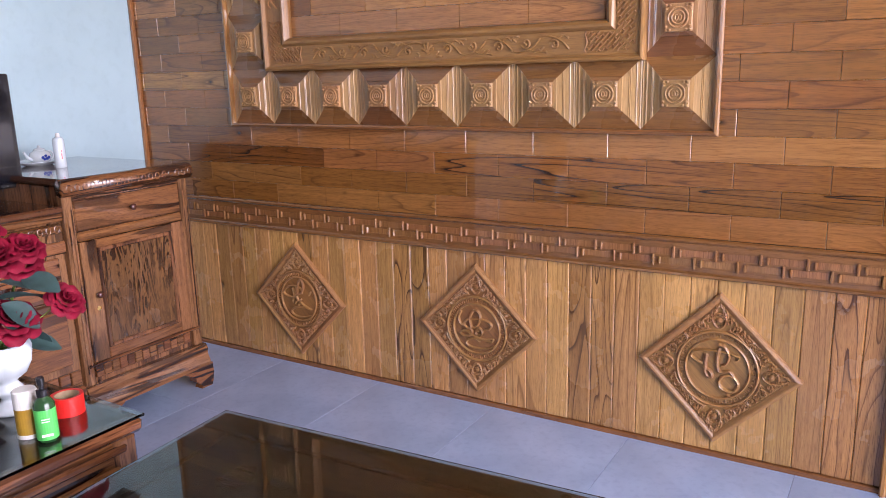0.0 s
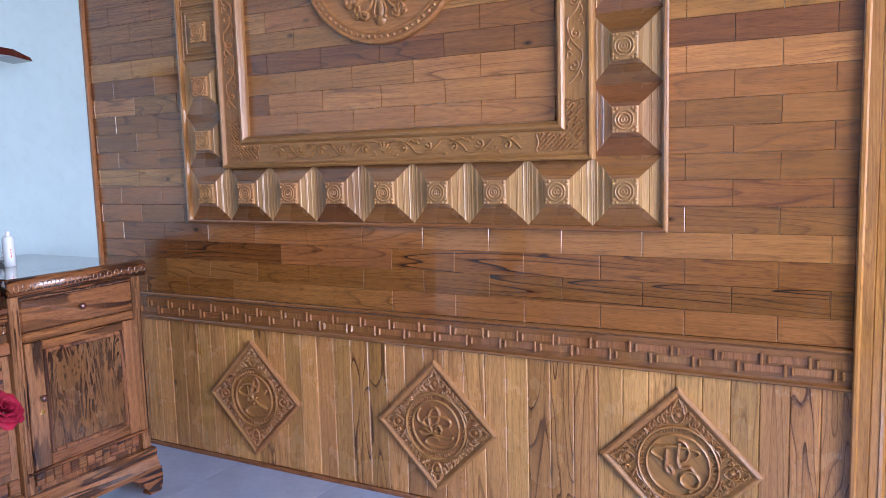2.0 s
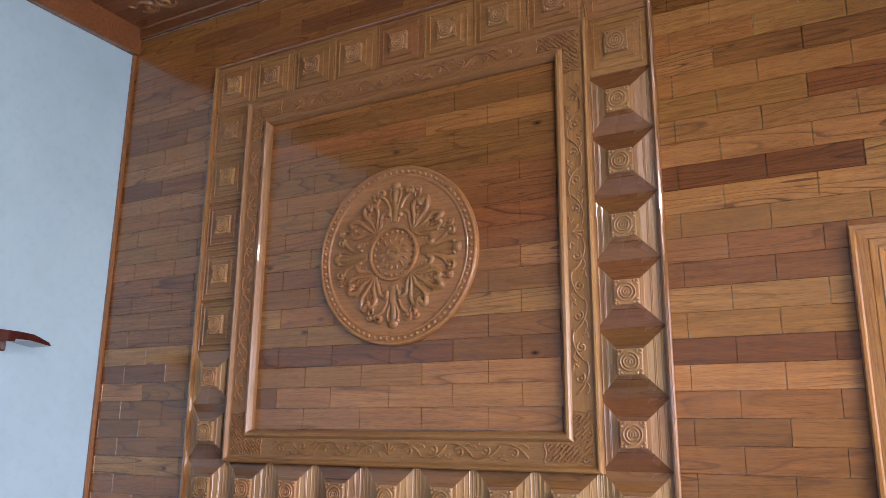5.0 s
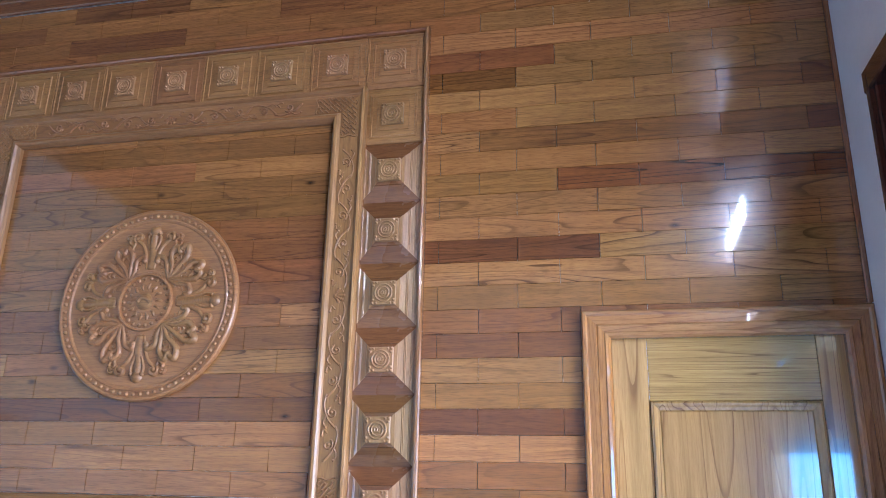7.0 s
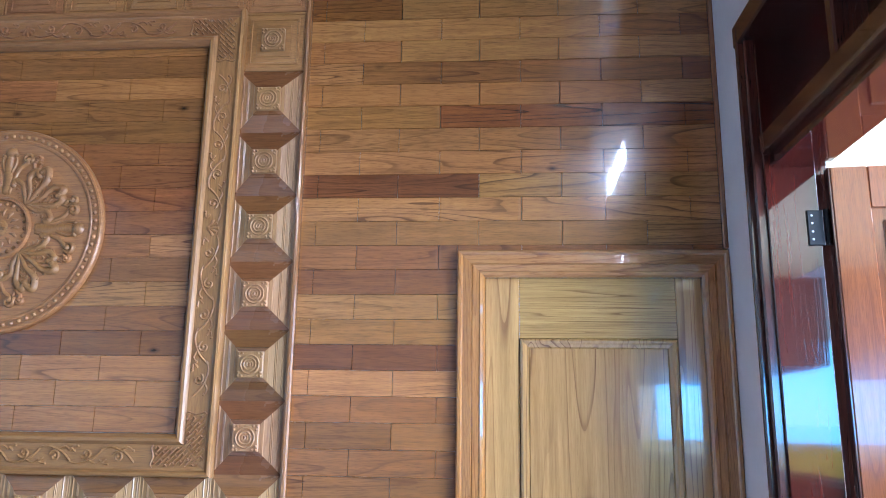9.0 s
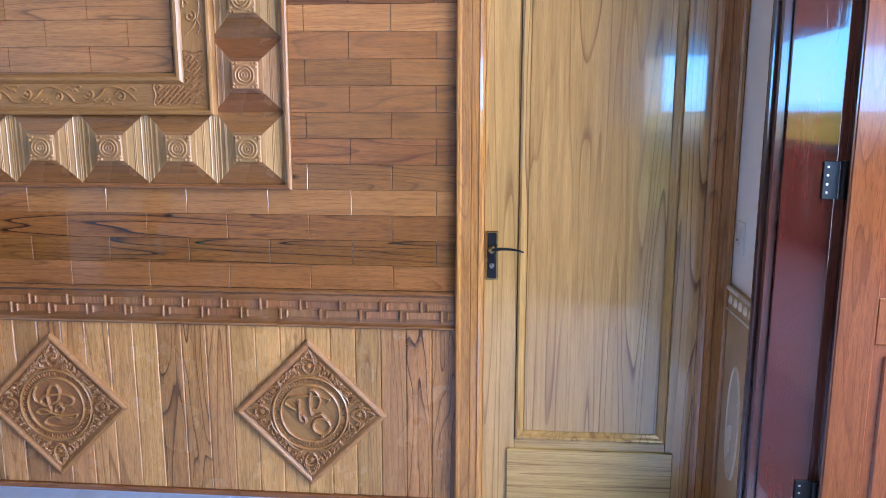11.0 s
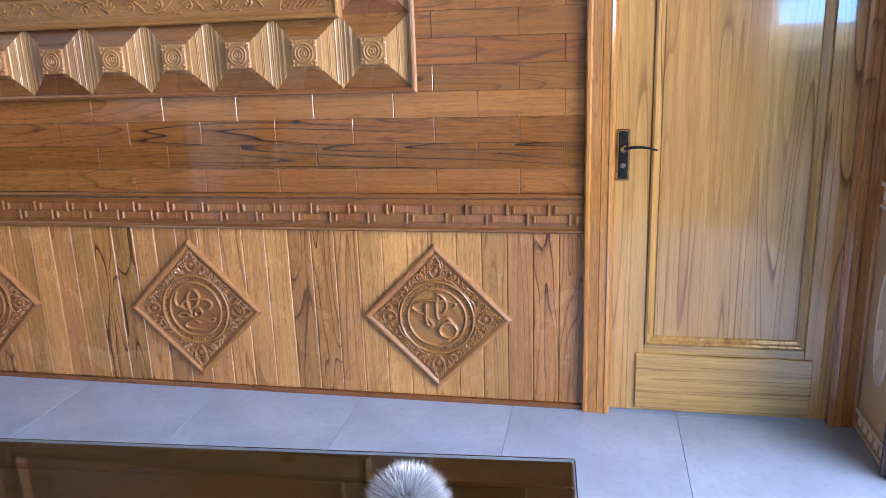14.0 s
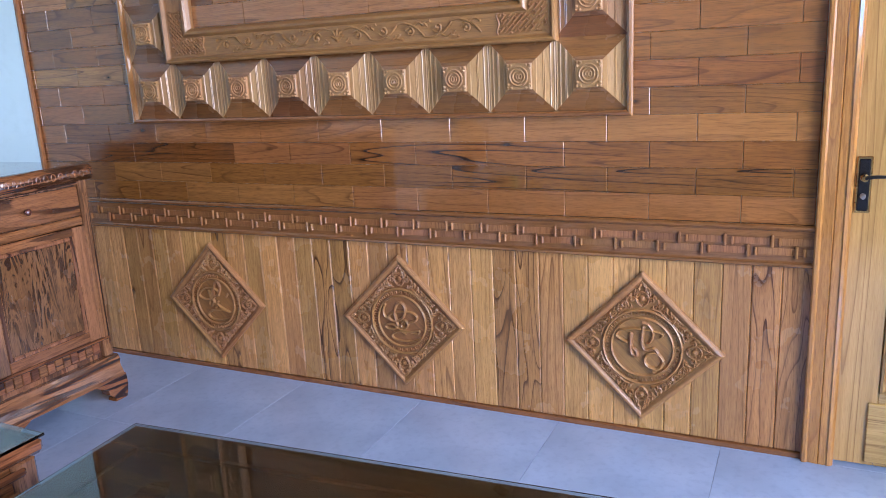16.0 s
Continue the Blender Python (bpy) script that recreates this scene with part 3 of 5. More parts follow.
def scrollwork(length, w):
    """Leaf scrolls along x, mirrored about the middle, on a face at y = 0."""
    bm = bmesh.new()
    n = max(2, round(length / 2 / 0.120))
    step = (length / 2 - 0.05) / n
    for s in (-1, 1):
        for i in range(n):
            x0 = s * (0.05 + step * (i + 0.35))
            up = 1 if i % 2 else -1
            ribbon(bm, [(x0 + s * a, up * b) for a, b in smooth_line([(-step * 0.55, -w * 0.7), (-step * 0.2, -w * 0.95), (step * 0.25, -w * 0.35), (step * 0.55, w * 0.75)])], 0.0044, 0.0075, taper=(0.7, 1.0))
            ribbon(bm, [(x0 + s * (px - x0), pz) for px, pz in spiral(x0 + 0.004, up * w * 0.18, w * 0.72, w * 0.14, 200 if up > 0 else 160, 1.15 * up)], 0.0043, 0.0075, taper=(1, 0.7), bulb=0.0070)
            ribbon(bm, [(x0 + s * a, up * b) for a, b in smooth_line([(step * 0.1, -w * 0.5), (step * 0.34, -w * 0.95), (step * 0.5, -w * 0.6)])], 0.0046, 0.007, taper=(1, 0.5), bulb=0.0056)
            ribbon(bm, [(x0 + s * a, up * b) for a, b in smooth_line([(-step * 0.32, w * 0.35), (-step * 0.44, w * 0.85), (-step * 0.25, w * 1.0)])], 0.0044, 0.007, taper=(1, 0.5), bulb=0.0054)
    for i in range(5):
        a = radians(90 + (i - 2) * 38)
        ribbon(bm, smooth_line([(0, -w * 0.5), (w * 0.75 * math.cos(a), -w * 0.2 + w * 0.7 * math.sin(a)), (w * 1.0 * math.cos(a), -w * 0.3 + w * 1.2 * math.sin(a))]), 0.0075, 0.008, taper=(0.8, 1.0))
    dome(bm, 0, -w * 0.4, 0.012, 0.010)
    return bm


ICX, ICZ = (FX0 + FX1) / 2, (FZ0 + FZ1) / 2
SL = FX1 - FX0 - 2 * FW - 0.25
mid_off = 0.069
scr = part("scroll_relief", scrollwork(SL, 0.030), CARVED, panel, "carved leaf scrolls", pose(ICX, -0.0292, FZ0 + mid_off))
for at in (pose(ICX, -0.0292, FZ1 - mid_off, 0, 180, 0), pose(FX0 + mid_off, -0.0292, ICZ, 0, -90, 0), pose(FX1 - mid_off, -0.0292, ICZ, 0, 90, 0)):
    again("scroll_relief", scr, panel, at)


def fret_mesh():
    """One leg of a corner patch: a slanting lattice of bars with short returns, cut along the mitre."""
    bm = bmesh.new()
    L, w, p = 0.178, 0.077, 0.0078

    def inside(x, z):
        return 0.003 < z < w - 0.003 and z + 0.002 < x < L + 0.007 * math.sin(z / w * 9.4)

    c = math.sqrt(0.5)

    def stroke(u0, v0, u1, v1):
        line = [(u0 + (u1 - u0) * f / 6, v0 + (v1 - v0) * f / 6) for f in range(7)]
        keep = [q for q in (((u + v) * c, (v - u) * c) for u, v in line) if inside(*q)]
        if len(keep) > 1:
            ribbon(bm, keep, 0.0031, 0.008)

    for k in range(-16, 17):
        for m in range(-4, 6):
            u, v = 6 * p * m + (3 * p if k % 2 else 0), 1.7 * p * k
            stroke(u, v, u + 5 * p, v)
            stroke(u + 2.5 * p, v, u + 2.5 * p, v + 1.7 * p)
    return bm


def fret_corner():
    """The two legs of a corner patch, mirrored across the mitre."""
    bm = fret_mesh()
    g = bmesh.ops.duplicate(bm, geom=bm.verts[:] + bm.edges[:] + bm.faces[:])
    for v in g["geom"]:
        if isinstance(v, bmesh.types.BMVert):
            v.co.x, v.co.z = v.co.z, v.co.x
    for q in (0, 1):
        pts = smooth_line([(0.184, 0.0), (0.190, 0.012), (0.182, 0.038), (0.190, 0.064), (0.184, 0.076)])
        ribbon(bm, [p if q == 0 else (p[1], p[0]) for p in pts], 0.003, 0.006)
    return bm


fo = 0.031
fret = part("fret_corner", fret_corner(), CARVED, panel, "carved key-fret corner", pose(FX0 + fo, -0.0292, FZ0 + fo))
for at in (pose(FX1 - fo, -0.0292, FZ0 + fo, 0, -90, 0), pose(FX1 - fo, -0.0292, FZ1 - fo, 0, 180, 0), pose(FX0 + fo, -0.0292, FZ1 - fo, 0, 90, 0)):
    again("fret_corner", fret, panel, at)

# ---- round medallion ----
MX, MZ, MR = -1.755, 2.345, 0.40


def medallion_disc():
    bm = bmesh.new()
    prof = ((MR, 0.0), (MR, 0.018), (MR - 0.005, 0.025), (MR - 0.012, 0.026), (MR - 0.018, 0.022), (MR - 0.040, 0.021), (MR - 0.044, 0.024), (MR - 0.050, 0.023), (MR - 0.056, 0.018), (0.30, 0.016), (0.2, 0.024), (0.124, 0.026), (0.120, 0.038), (0.112, 0.038), (0.108, 0.026), (0.05, 0.032), (0.0001, 0.038))
    n = 72
    rings = [[bm.verts.new((r * math.cos(2 * math.pi * i / n), -h, r * math.sin(2 * math.pi * i / n))) for i in range(n)] for r, h in prof]
    for a, b in zip(rings, rings[1:]):
        for i in range(n):
            bm.faces.new((a[i], a[(i + 1) % n], b[(i + 1) % n], b[i]))
    return bm


medallion = tagged(empty("medallion", pose(MX, 0, MZ)), "round carved wooden medallion with leaf scrolls and beads", "carving")
part("disc", medallion_disc(), CARVED, medallion, smooth=False)
bm = bmesh.new()
dome(bm, 0, 0, 0.0092, 0.010, 0.0, 8)
bead = part("bead", bm, CARVED, medallion, at=pose((MR - 0.029), -0.021, 0), smooth=True)
for i in range(1, 76):
    a = 2 * math.pi * i / 76
    again("bead", bead, medallion, pose((MR - 0.029) * math.cos(a), -0.021, (MR - 0.029) * math.sin(a)))


def axis_spray():
    """A broad leaf that grows outwards along +z between two curled stems."""
    bm = bmesh.new()
    ribbon(bm, smooth_line([(0, 0.0), (0.004, 0.05), (-0.003, 0.10), (0, 0.150)]), 0.019, 0.014, taper=(1.25, 0.6), bulb=0.023)
    for s in (-1, 1):
        ribbon(bm, [(s * a, b) for a, b in smooth_line([(0.012, 0.0), (0.022, 0.05), (0.040, 0.095), (0.070, 0.118)])], 0.009, 0.013, taper=(1.0, 0.8))
        ribbon(bm, [(s * a, b) for a, b in spiral(0.062, 0.128, 0.020, 0.006, 300, 1.0, 14)], 0.008, 0.016, taper=(1, 0.8), bulb=0.013)
        ribbon(bm, [(s * a, b) for a, b in smooth_line([(0.010, 0.075), (0.024, 0.115), (0.020, 0.140)])], 0.006, 0.012, taper=(1.0, 0.6), bulb=0.009)
    bmesh.ops.scale(bm, vec=(1.16, 1.0, 1.13), verts=bm.verts[:])
    return bm


def corner_spray():
    """A cluster of ruffled acanthus lobes that curl over at their tips."""
    bm = bmesh.new()
    for k, (a, ln) in enumerate(((-66, 0.098), (-40, 0.124), (-14, 0.140), (14, 0.136), (40, 0.126), (66, 0.100))):
        ca, sa = math.cos(radians(a)), math.sin(radians(a))
        hook = 0.020 if k % 2 else -0.020
        pts = smooth_line([(0, 0.0), (0.004, ln * 0.4), (-hook * 0.4, ln * 0.78), (hook * 0.6, ln), (hook * 1.2, ln * 0.86)])
        ribbon(bm, [(u * ca + v * sa, -u * sa + v * ca) for u, v in pts], 0.0140, 0.018, taper=(0.6, 1.0), bulb=0.0125)
        for q in (0.25, 0.42, 0.58, 0.75):
            for t in (-1, 1):
                pts = [(0.003 * t, ln * q), (0.014 * t, ln * (q + 0.12)), (0.021 * t, ln * (q + 0.07))]
                ribbon(bm, [(u * ca + v * sa, -u * sa + v * ca) for u, v in pts], 0.0052, 0.014, taper=(0.9, 0.7))
    bmesh.ops.scale(bm, vec=(1.16, 1.0, 1.13), verts=bm.verts[:])
    return bm


bm = bmesh.new()
ribbon(bm, smooth_line([(-0.010, -0.060), (0.004, -0.035), (-0.006, -0.012), (0.010, 0.004)]), 0.008, 0.013, taper=(0.6, 1.0))
ribbon(bm, spiral(0.004, 0.006, 0.016, 0.004, 200, -1.0, 12), 0.007, 0.014, taper=(1, 0.7), bulb=0.012)
ribbon(bm, smooth_line([(0.002, -0.040), (0.020, -0.022), (0.018, -0.006)]), 0.006, 0.011, taper=(1, 0.6), bulb=0.008)
bud0 = part("bud", bm, CARVED, medallion, "small curled carved bud", pose(0.292 * math.sin(radians(22.5)), -0.0175, 0.292 * math.cos(radians(22.5)), 0, 22.5, 0), smooth=True)
for i in range(1, 8):
    a = 22.5 + 45 * i
    again("bud", bud0, medallion, pose(0.292 * math.sin(radians(a)), -0.0175, 0.292 * math.cos(radians(a)), 0, a, 0))
axis0 = corner0 = None
for i in range(8):
    a = 45 * i
    r = 0.128 if i % 2 else 0.134
    at = pose(r * math.sin(radians(a)), -0.017, r * math.cos(radians(a)), 0, a, 0)
    if i % 2 == 0:
        if axis0 is None:
            axis0 = part("leaf_spray", axis_spray(), CARVED, medallion, "broad carved leaf between curled stems", at, smooth=True)
        else:
            again("leaf_spray", axis0, medallion, at)
    elif corner0 is None:
        corner0 = part("acanthus_spray", corner_spray(), CARVED, medallion, "ruffled carved acanthus leaves", at, smooth=True)
    else:
        again("acanthus_spray", corner0, medallion, at)
bm = bmesh.new()
for i in range(22):
    a = 2 * math.pi * i / 22
    dome(bm, 0.098 * math.cos(a), 0.098 * math.sin(a), 0.0095, 0.008, -0.026, 7)
for i in range(14):
    a = 2 * math.pi * i / 14
    ribbon(bm, [(r * math.cos(a + t), r * math.sin(a + t)) for r, t in ((0.046, 0.0), (0.062, 0.10), (0.078, 0.0))], 0.011, 0.008, -0.028, taper=(0.7, 1.0))
part("centre_leaves", bm, CARVED, medallion, "carved petals and beads round the centre", smooth=True)
bm = bmesh.new()
dome(bm, 0, 0.0, 0.042, 0.012, -0.03, 14)
ribbon(bm, smooth_line([(-0.030, -0.004), (-0.012, 0.014), (0.012, 0.010), (0.032, -0.006)]), 0.010, 0.008, -0.039)
part("boss", bm, CARVED, medallion, "carved domed centre", smooth=True)

# ---- three carved diamonds on the dado ----
# looping strokes, in millimetres from the middle, with their half width
STROKES_A = (
    (5.5, [(2, 28), (-29, 7), (-74, 10), (-94, 29), (-67, 56), (-15, 66), (22, 52), (24, 29)]),
    (6.5, [(-37, 55), (-27, 21), (-37, -8), (-26, -23), (-14, -6)]),
    (6.5, [(-8, 66), (-13, 22), (-1, -9), (19, 4)]),
    (6.0, [(-10, 22), (5, 88), (22, 100), (36, 72), (20, 36), (-10, 24)]),
    (5.0, [(83, 48), (66, 24)]),
    (5.5, [(-5, -34), (13, -15), (33, -28), (79, -46), (32, -39), (-26, -47), (-51, -68), (-26, -89), (30, -90), (83, -73)]),
)
STROKES_B = (
    (5.0, [(-73, 74), (-85, 46), (-79, 18), (-57, 5)]),
    (6.5, [(-17, -24), (-28, 15), (-31, 47), (-16, 78), (7, 81), (21, 56), (8, 20), (-14, 4), (-42, -2), (-60, 16), (-44, 35), (3, 44), (51, 43), (73, 28), (64, 8), (37, -1)]),
    (5.0, [(-3, -6), (14, 7), (30, -9), (19, -27), (1, -25), (-1, -11), (14, -8)]),
    (5.0, [(-18, -31), (-48, -15), (-79, -25), (-59, -38), (-18, -32), (24, -43), (60, -39), (82, -34), (73, -48), (43, -45)]),
    (5.0, [(20, -55), (-8, -43), (-41, -55), (-48, -72), (-25, -84), (26, -86), (67, -76), (88, -62)]),
)
STROKES_C = (
    (5.5, [(-50, 12), (-84, 29), (-93, 42), (-77, 60), (-32, 68), (29, 68), (70, 60), (74, 52), (65, 42)]),
    (9.5, [(-39, 55), (-41, -5), (-35, -28), (-20, -35), (-18, -21), (-28, -9), (-43, -4)]),
    (6.0, [(0, 95), (20, 91), (36, 71), (40, 49), (29, 22), (14, 16)]),
    (9.0, [(5, 84), (0, 33), (5, -2), (21, -9), (44, -2), (60, -20)]),
    (7.5, [(78, -48), (66, -73), (44, -79), (20, -70), (10, -48), (22, -26), (44, -18), (66, -26), (78, -48)]),
    (8.0, [(40, -92), (50, -91)]),
)
STROKES = (STROKES_A, STROKES_B, STROKES_C)


def corner_ornament():
    """A leafy cartouche that fills one corner of a diamond; its tip points up."""
    bm = bmesh.new()
    ribbon(bm, [(0.021 * math.sin(2 * math.pi * i / 16) * (1.1 - 0.25 * math.cos(2 * math.pi * i / 16)), 0.034 - 0.027 * math.cos(2 * math.pi * i / 16)) for i in range(17)], 0.0036, 0.009)
    dome(bm, 0, 0.036, 0.012, 0.011, 0, 10)
    for i in range(10):
        a = 2 * math.pi * i / 10
        dome(bm, 0.0165 * math.sin(a), 0.035 - 0.021 * math.cos(a), 0.0028, 0.011, 0, 5)
    for s in (-1, 1):
        for (cx, cz, r0, a0, tn) in ((0.034, 0.030, 0.013, 200, -1.1), (0.052, 0.006, 0.014, 150, 1.1), (0.020, 0.070, 0.010, 220, -1.0), (0.080, -0.012, 0.012, 120, -1.0), (0.046, 0.040, 0.008, 60, 1.0), (0.066, 0.018, 0.008, 20, -1.0), (0.102, -0.026, 0.009, 100, 1.0), (0.010, 0.086, 0.007, 200, -0.9)):
            ribbon(bm, [(s * px, pz) for px, pz in spiral(cx, cz, r0, 0.003, a0, tn, 12)], 0.0034, 0.010, taper=(1, 0.7), bulb=0.0044)
        for k in range(6):
            f = k / 5
            bx, bz = 0.024 + 0.075 * f, 0.050 - 0.072 * f
            ribbon(bm, [(s * px, pz) for px, pz in smooth_line([(bx - 0.006, bz - 0.010), (bx + 0.004, bz + 0.002), (bx + 0.002, bz + 0.014)], 3)], 0.0040, 0.009, taper=(0.6, 1.0), bulb=0.0042)
        ribbon(bm, [(s * px, pz) for px, pz in smooth_line([(0.022, 0.052), (0.014, 0.075), (0.0, 0.100)], 4)], 0.0042, 0.009)
        ribbon(bm, [(s * px, pz) for px, pz in smooth_line([(0.030, 0.000), (0.062, -0.008), (0.098, -0.040), (0.118, -0.030)], 4)], 0.0040, 0.009, bulb=0.0065)
    return bm


ornament = None


def diamond(cx, cz, half, which):
    global ornament
    side = half * math.sqrt(2)
    d = tagged(empty("carved_diamond", pose(cx, 0, cz)), "carved wooden diamond plaque with looping strokes in a ring", "carving", "diamonds on the dado")
    turn = pose(0, 0, 0, 0, 45, 0)
    bm = box(-side / 2 + 0.012, side / 2 - 0.012, -0.007, -0.0005, -side / 2 + 0.012, side / 2 - 0.012)
    part("back_board", bm, CARVED, d, at=turn)
    q = side / 2
    c = [(-q, -q), (q, -q), (q, q), (-q, q)]
    for i in range(4):
        bm = bmesh.new()
        bar(bm, (*c[i], 1.0), (*c[(i + 1) % 4], -1.0), ((0, 0), (0, 0.012), (0.004, 0.017), (0.011, 0.020), (0.017, 0.018), (0.021, 0.014), (0.026, 0.011), (0.028, 0.004)))
        part("moulding", bm, CARVED if i % 2 else CARVED_V, d, at=turn)
    bm = bmesh.new()
    n = 60
    R = 0.142
    for rr, w, h in ((R, 0.0055, 0.011), (R - 0.030, 0.0045, 0.010)):
        ribbon(bm, [(rr * math.cos(2 * math.pi * i / n), rr * math.sin(2 * math.pi * i / n)) for i in range(n + 1)], w, h, -0.0065)
    part("ring", bm, CARVED, d, "carved double ring")
    bm = bmesh.new()
    for i in range(36):
        a = 2 * math.pi * i / 36
        ca, sa = math.cos(a), math.sin(a)
        pts = ((R - 0.022, -0.006), (R - 0.009, -0.006), (R - 0.009, 0.004), (R - 0.018, 0.005))
        ribbon(bm, [(r * ca - t * sa, r * sa + t * ca) for r, t in pts], 0.0018, 0.006, -0.0068)
    part("key_border", bm, CARVED, d)
    for wide, st in STROKES[which]:
        bm = bmesh.new()
        ribbon(bm, smooth_line([(px * 0.001, pz * 0.001) for px, pz in st], 7), wide * 0.001, 0.013, -0.0068, taper=(0.95, 0.75))
        part("stroke", bm, CARVED, d, "raised looping stroke")
    for i in range(4):
        bm = bmesh.new()
        for q in (0.0, 0.011):
            ribbon(bm, [(-0.034, q), (0.0, q), (0.034, q)], 0.0026, 0.006)
        for q in range(9):
            ribbon(bm, [(-0.032 + q * 0.008, 0.001), (-0.029 + q * 0.008, 0.0055), (-0.026 + q * 0.008, 0.010)], 0.0014, 0.004)
        a = 45 + 90 * i
        part("hatched_bar", bm, CARVED, d, at=pose(0.160 * math.sin(radians(a)), -0.0068, 0.160 * math.cos(radians(a)), 0, a, 0))
    for i in range(4):
        a = 90 * i
        at = pose(0.150 * math.sin(radians(a)), -0.0068, 0.150 * math.cos(radians(a)), 0, a, 0)
        if ornament is None:
            ornament = part("corner_ornament", corner_ornament(), CARVED, d, "carved leaf cartouche", at)
        else:
            again("corner_ornament", ornament, d, at)
    return d


diamond(-2.567, 0.345, 0.289, 0)
diamond(-1.559, 0.346, 0.289, 1)
diamond(-0.560, 0.348, 0.289, 2)

# ---- inner door ----
door = tagged(empty("door_1"), "closed pale yellow varnished wooden panel door", "door", kind="structure")
LX0, LX1, LZ1 = 0.086, 0.895, 2.163
P0, P1, Q0, Q1 = 0.206, 0.755, 0.268, 1.944
part("stile", box(LX0, P0, 0.004, 0.044, 0.008, LZ1, 0.002), DOORW, door)
part("stile", box(P1, LX1, 0.004, 0.044, 0.008, LZ1, 0.002), DOORW, door)
part("top_rail", box(P0 + 0.0005, P1 - 0.0005, 0.0045, 0.044, Q1, LZ1, 0.002), DOORW_H, door)
part("bottom_rail", box(P0 + 0.0005, P1 - 0.0005, 0.0045, 0.044, 0.008, Q0, 0.002), DOORW_H, door)
bm = bmesh.new()
block(bm, P0 + 0.0, P1 - 0.0, 0.018, 0.034, Q0, Q1)
n = 3
for i in range(n):
    w = (P1 - P0 - 0.07) / n
    a = P0 + 0.035 + i * w
    block(bm, a, a + w - 0.0002, 0.0105, 0.0185, Q0 + 0.035, Q1 - 0.035, 0.0005)
part("panel", bm, DOORW, door)
bm = bmesh.new()
c = [(P0, Q0), (P1, Q0), (P1, Q1), (P0, Q1)]
for i in range(4):
    bar(bm, (*c[i], 1.0), (*c[(i + 1) % 4], -1.0), ((0, -0.010), (0.003, 0.002), (0.010, 0.006), (0.016, 0.002), (0.021, -0.004), (0.030, -0.010), (0.036, -0.017)))
part("panel_moulding", bm, DOORW, door, at=pose(0, 0.0, 0))
part("kick_board", box(P0 - 0.028, P1 + 0.028, -0.006, 0.0035, 0.022, 0.235, 0.003), DOORW_H, door, "streaky horizontal kick board")
handle = part("handle", box(-0.017, 0.017, -0.009, 0, -0.083, 0.083, 0.004), BLACK, door, "black and brass lever handle", pose(0.114, 0.004, 0.962))
part("brass_edge", box(-0.0225, 0.0225, -0.006, 0, -0.089, 0.089, 0.003), BRASS, handle)
bm = lathe(((0.012, 0), (0.012, 0.02), (0.009, 0.035), (0.009, 0.05)), 16)
bmesh.ops.rotate(bm, verts=bm.verts[:], matrix=Matrix.Rotation(radians(90), 3, "X"))
part("spindle", bm, BRASS, handle, at=pose(0, -0.006, 0.025))
bm = bmesh.new()
ring0 = None
for i in range(12):
    f = i / 11
    cx, cz, r = 0.112 * f, 0.028 - 0.006 * f * f + 0.006 * math.sin(f * 3.1), 0.0062 - 0.003 * f
    rr = [bm.verts.new((cx, -0.052 + r * math.cos(a), cz + r * math.sin(a))) for a in (2 * math.pi * j / 8 for j in range(8))]
    if ring0:
        for j in range(8):
            bm.faces.new((ring0[j], ring0[(j + 1) % 8], rr[(j + 1) % 8], rr[j]))
    else:
        bm.faces.new(rr[::-1])
    ring0 = rr
bm.faces.new(ring0)
part("lever", bm, IRON, handle, smooth=True)
bm = lathe(((0.009, 0), (0.009, 0.006), (0.006, 0.010), (0.006, 0.03)), 14)
bmesh.ops.rotate(bm, verts=bm.verts[:], matrix=Matrix.Rotation(radians(90), 3, "X"))
part("key_cylinder", bm, STEEL, handle, at=pose(0, -0.006, -0.035))

casing = tagged(empty("door_casing"), "orange-brown moulded wooden door casing", "door frame", kind="structure")
K0, K1, KT, KW = -0.014, 0.942, 2.257, 0.100
prof = ((0, -0.012), (0, 0.024), (0.005, 0.031), (0.014, 0.031), (0.020, 0.025), (0.050, 0.030), (0.053, 0.026), (0.056, 0.030), (0.078, 0.030), (0.082, 0.034), (0.092, 0.032), (KW, 0.022), (KW, -0.03))
bm = bmesh.new()
bar(bm, (K0, KT, 1.0), (K0, 0.0, 0.0), prof)
part("left_jamb", bm, CASING, casing)
bm = bmesh.new()
bar(bm, (K1, 0.0, 0.0), (K1, KT, -1.0), prof)
part("right_jamb", bm, CASING, casing)
bm = bmesh.new()
bar(bm, (K1, KT, 1.0), (K0, KT, -1.0), prof)
part("head", bm, CASING_H, casing)

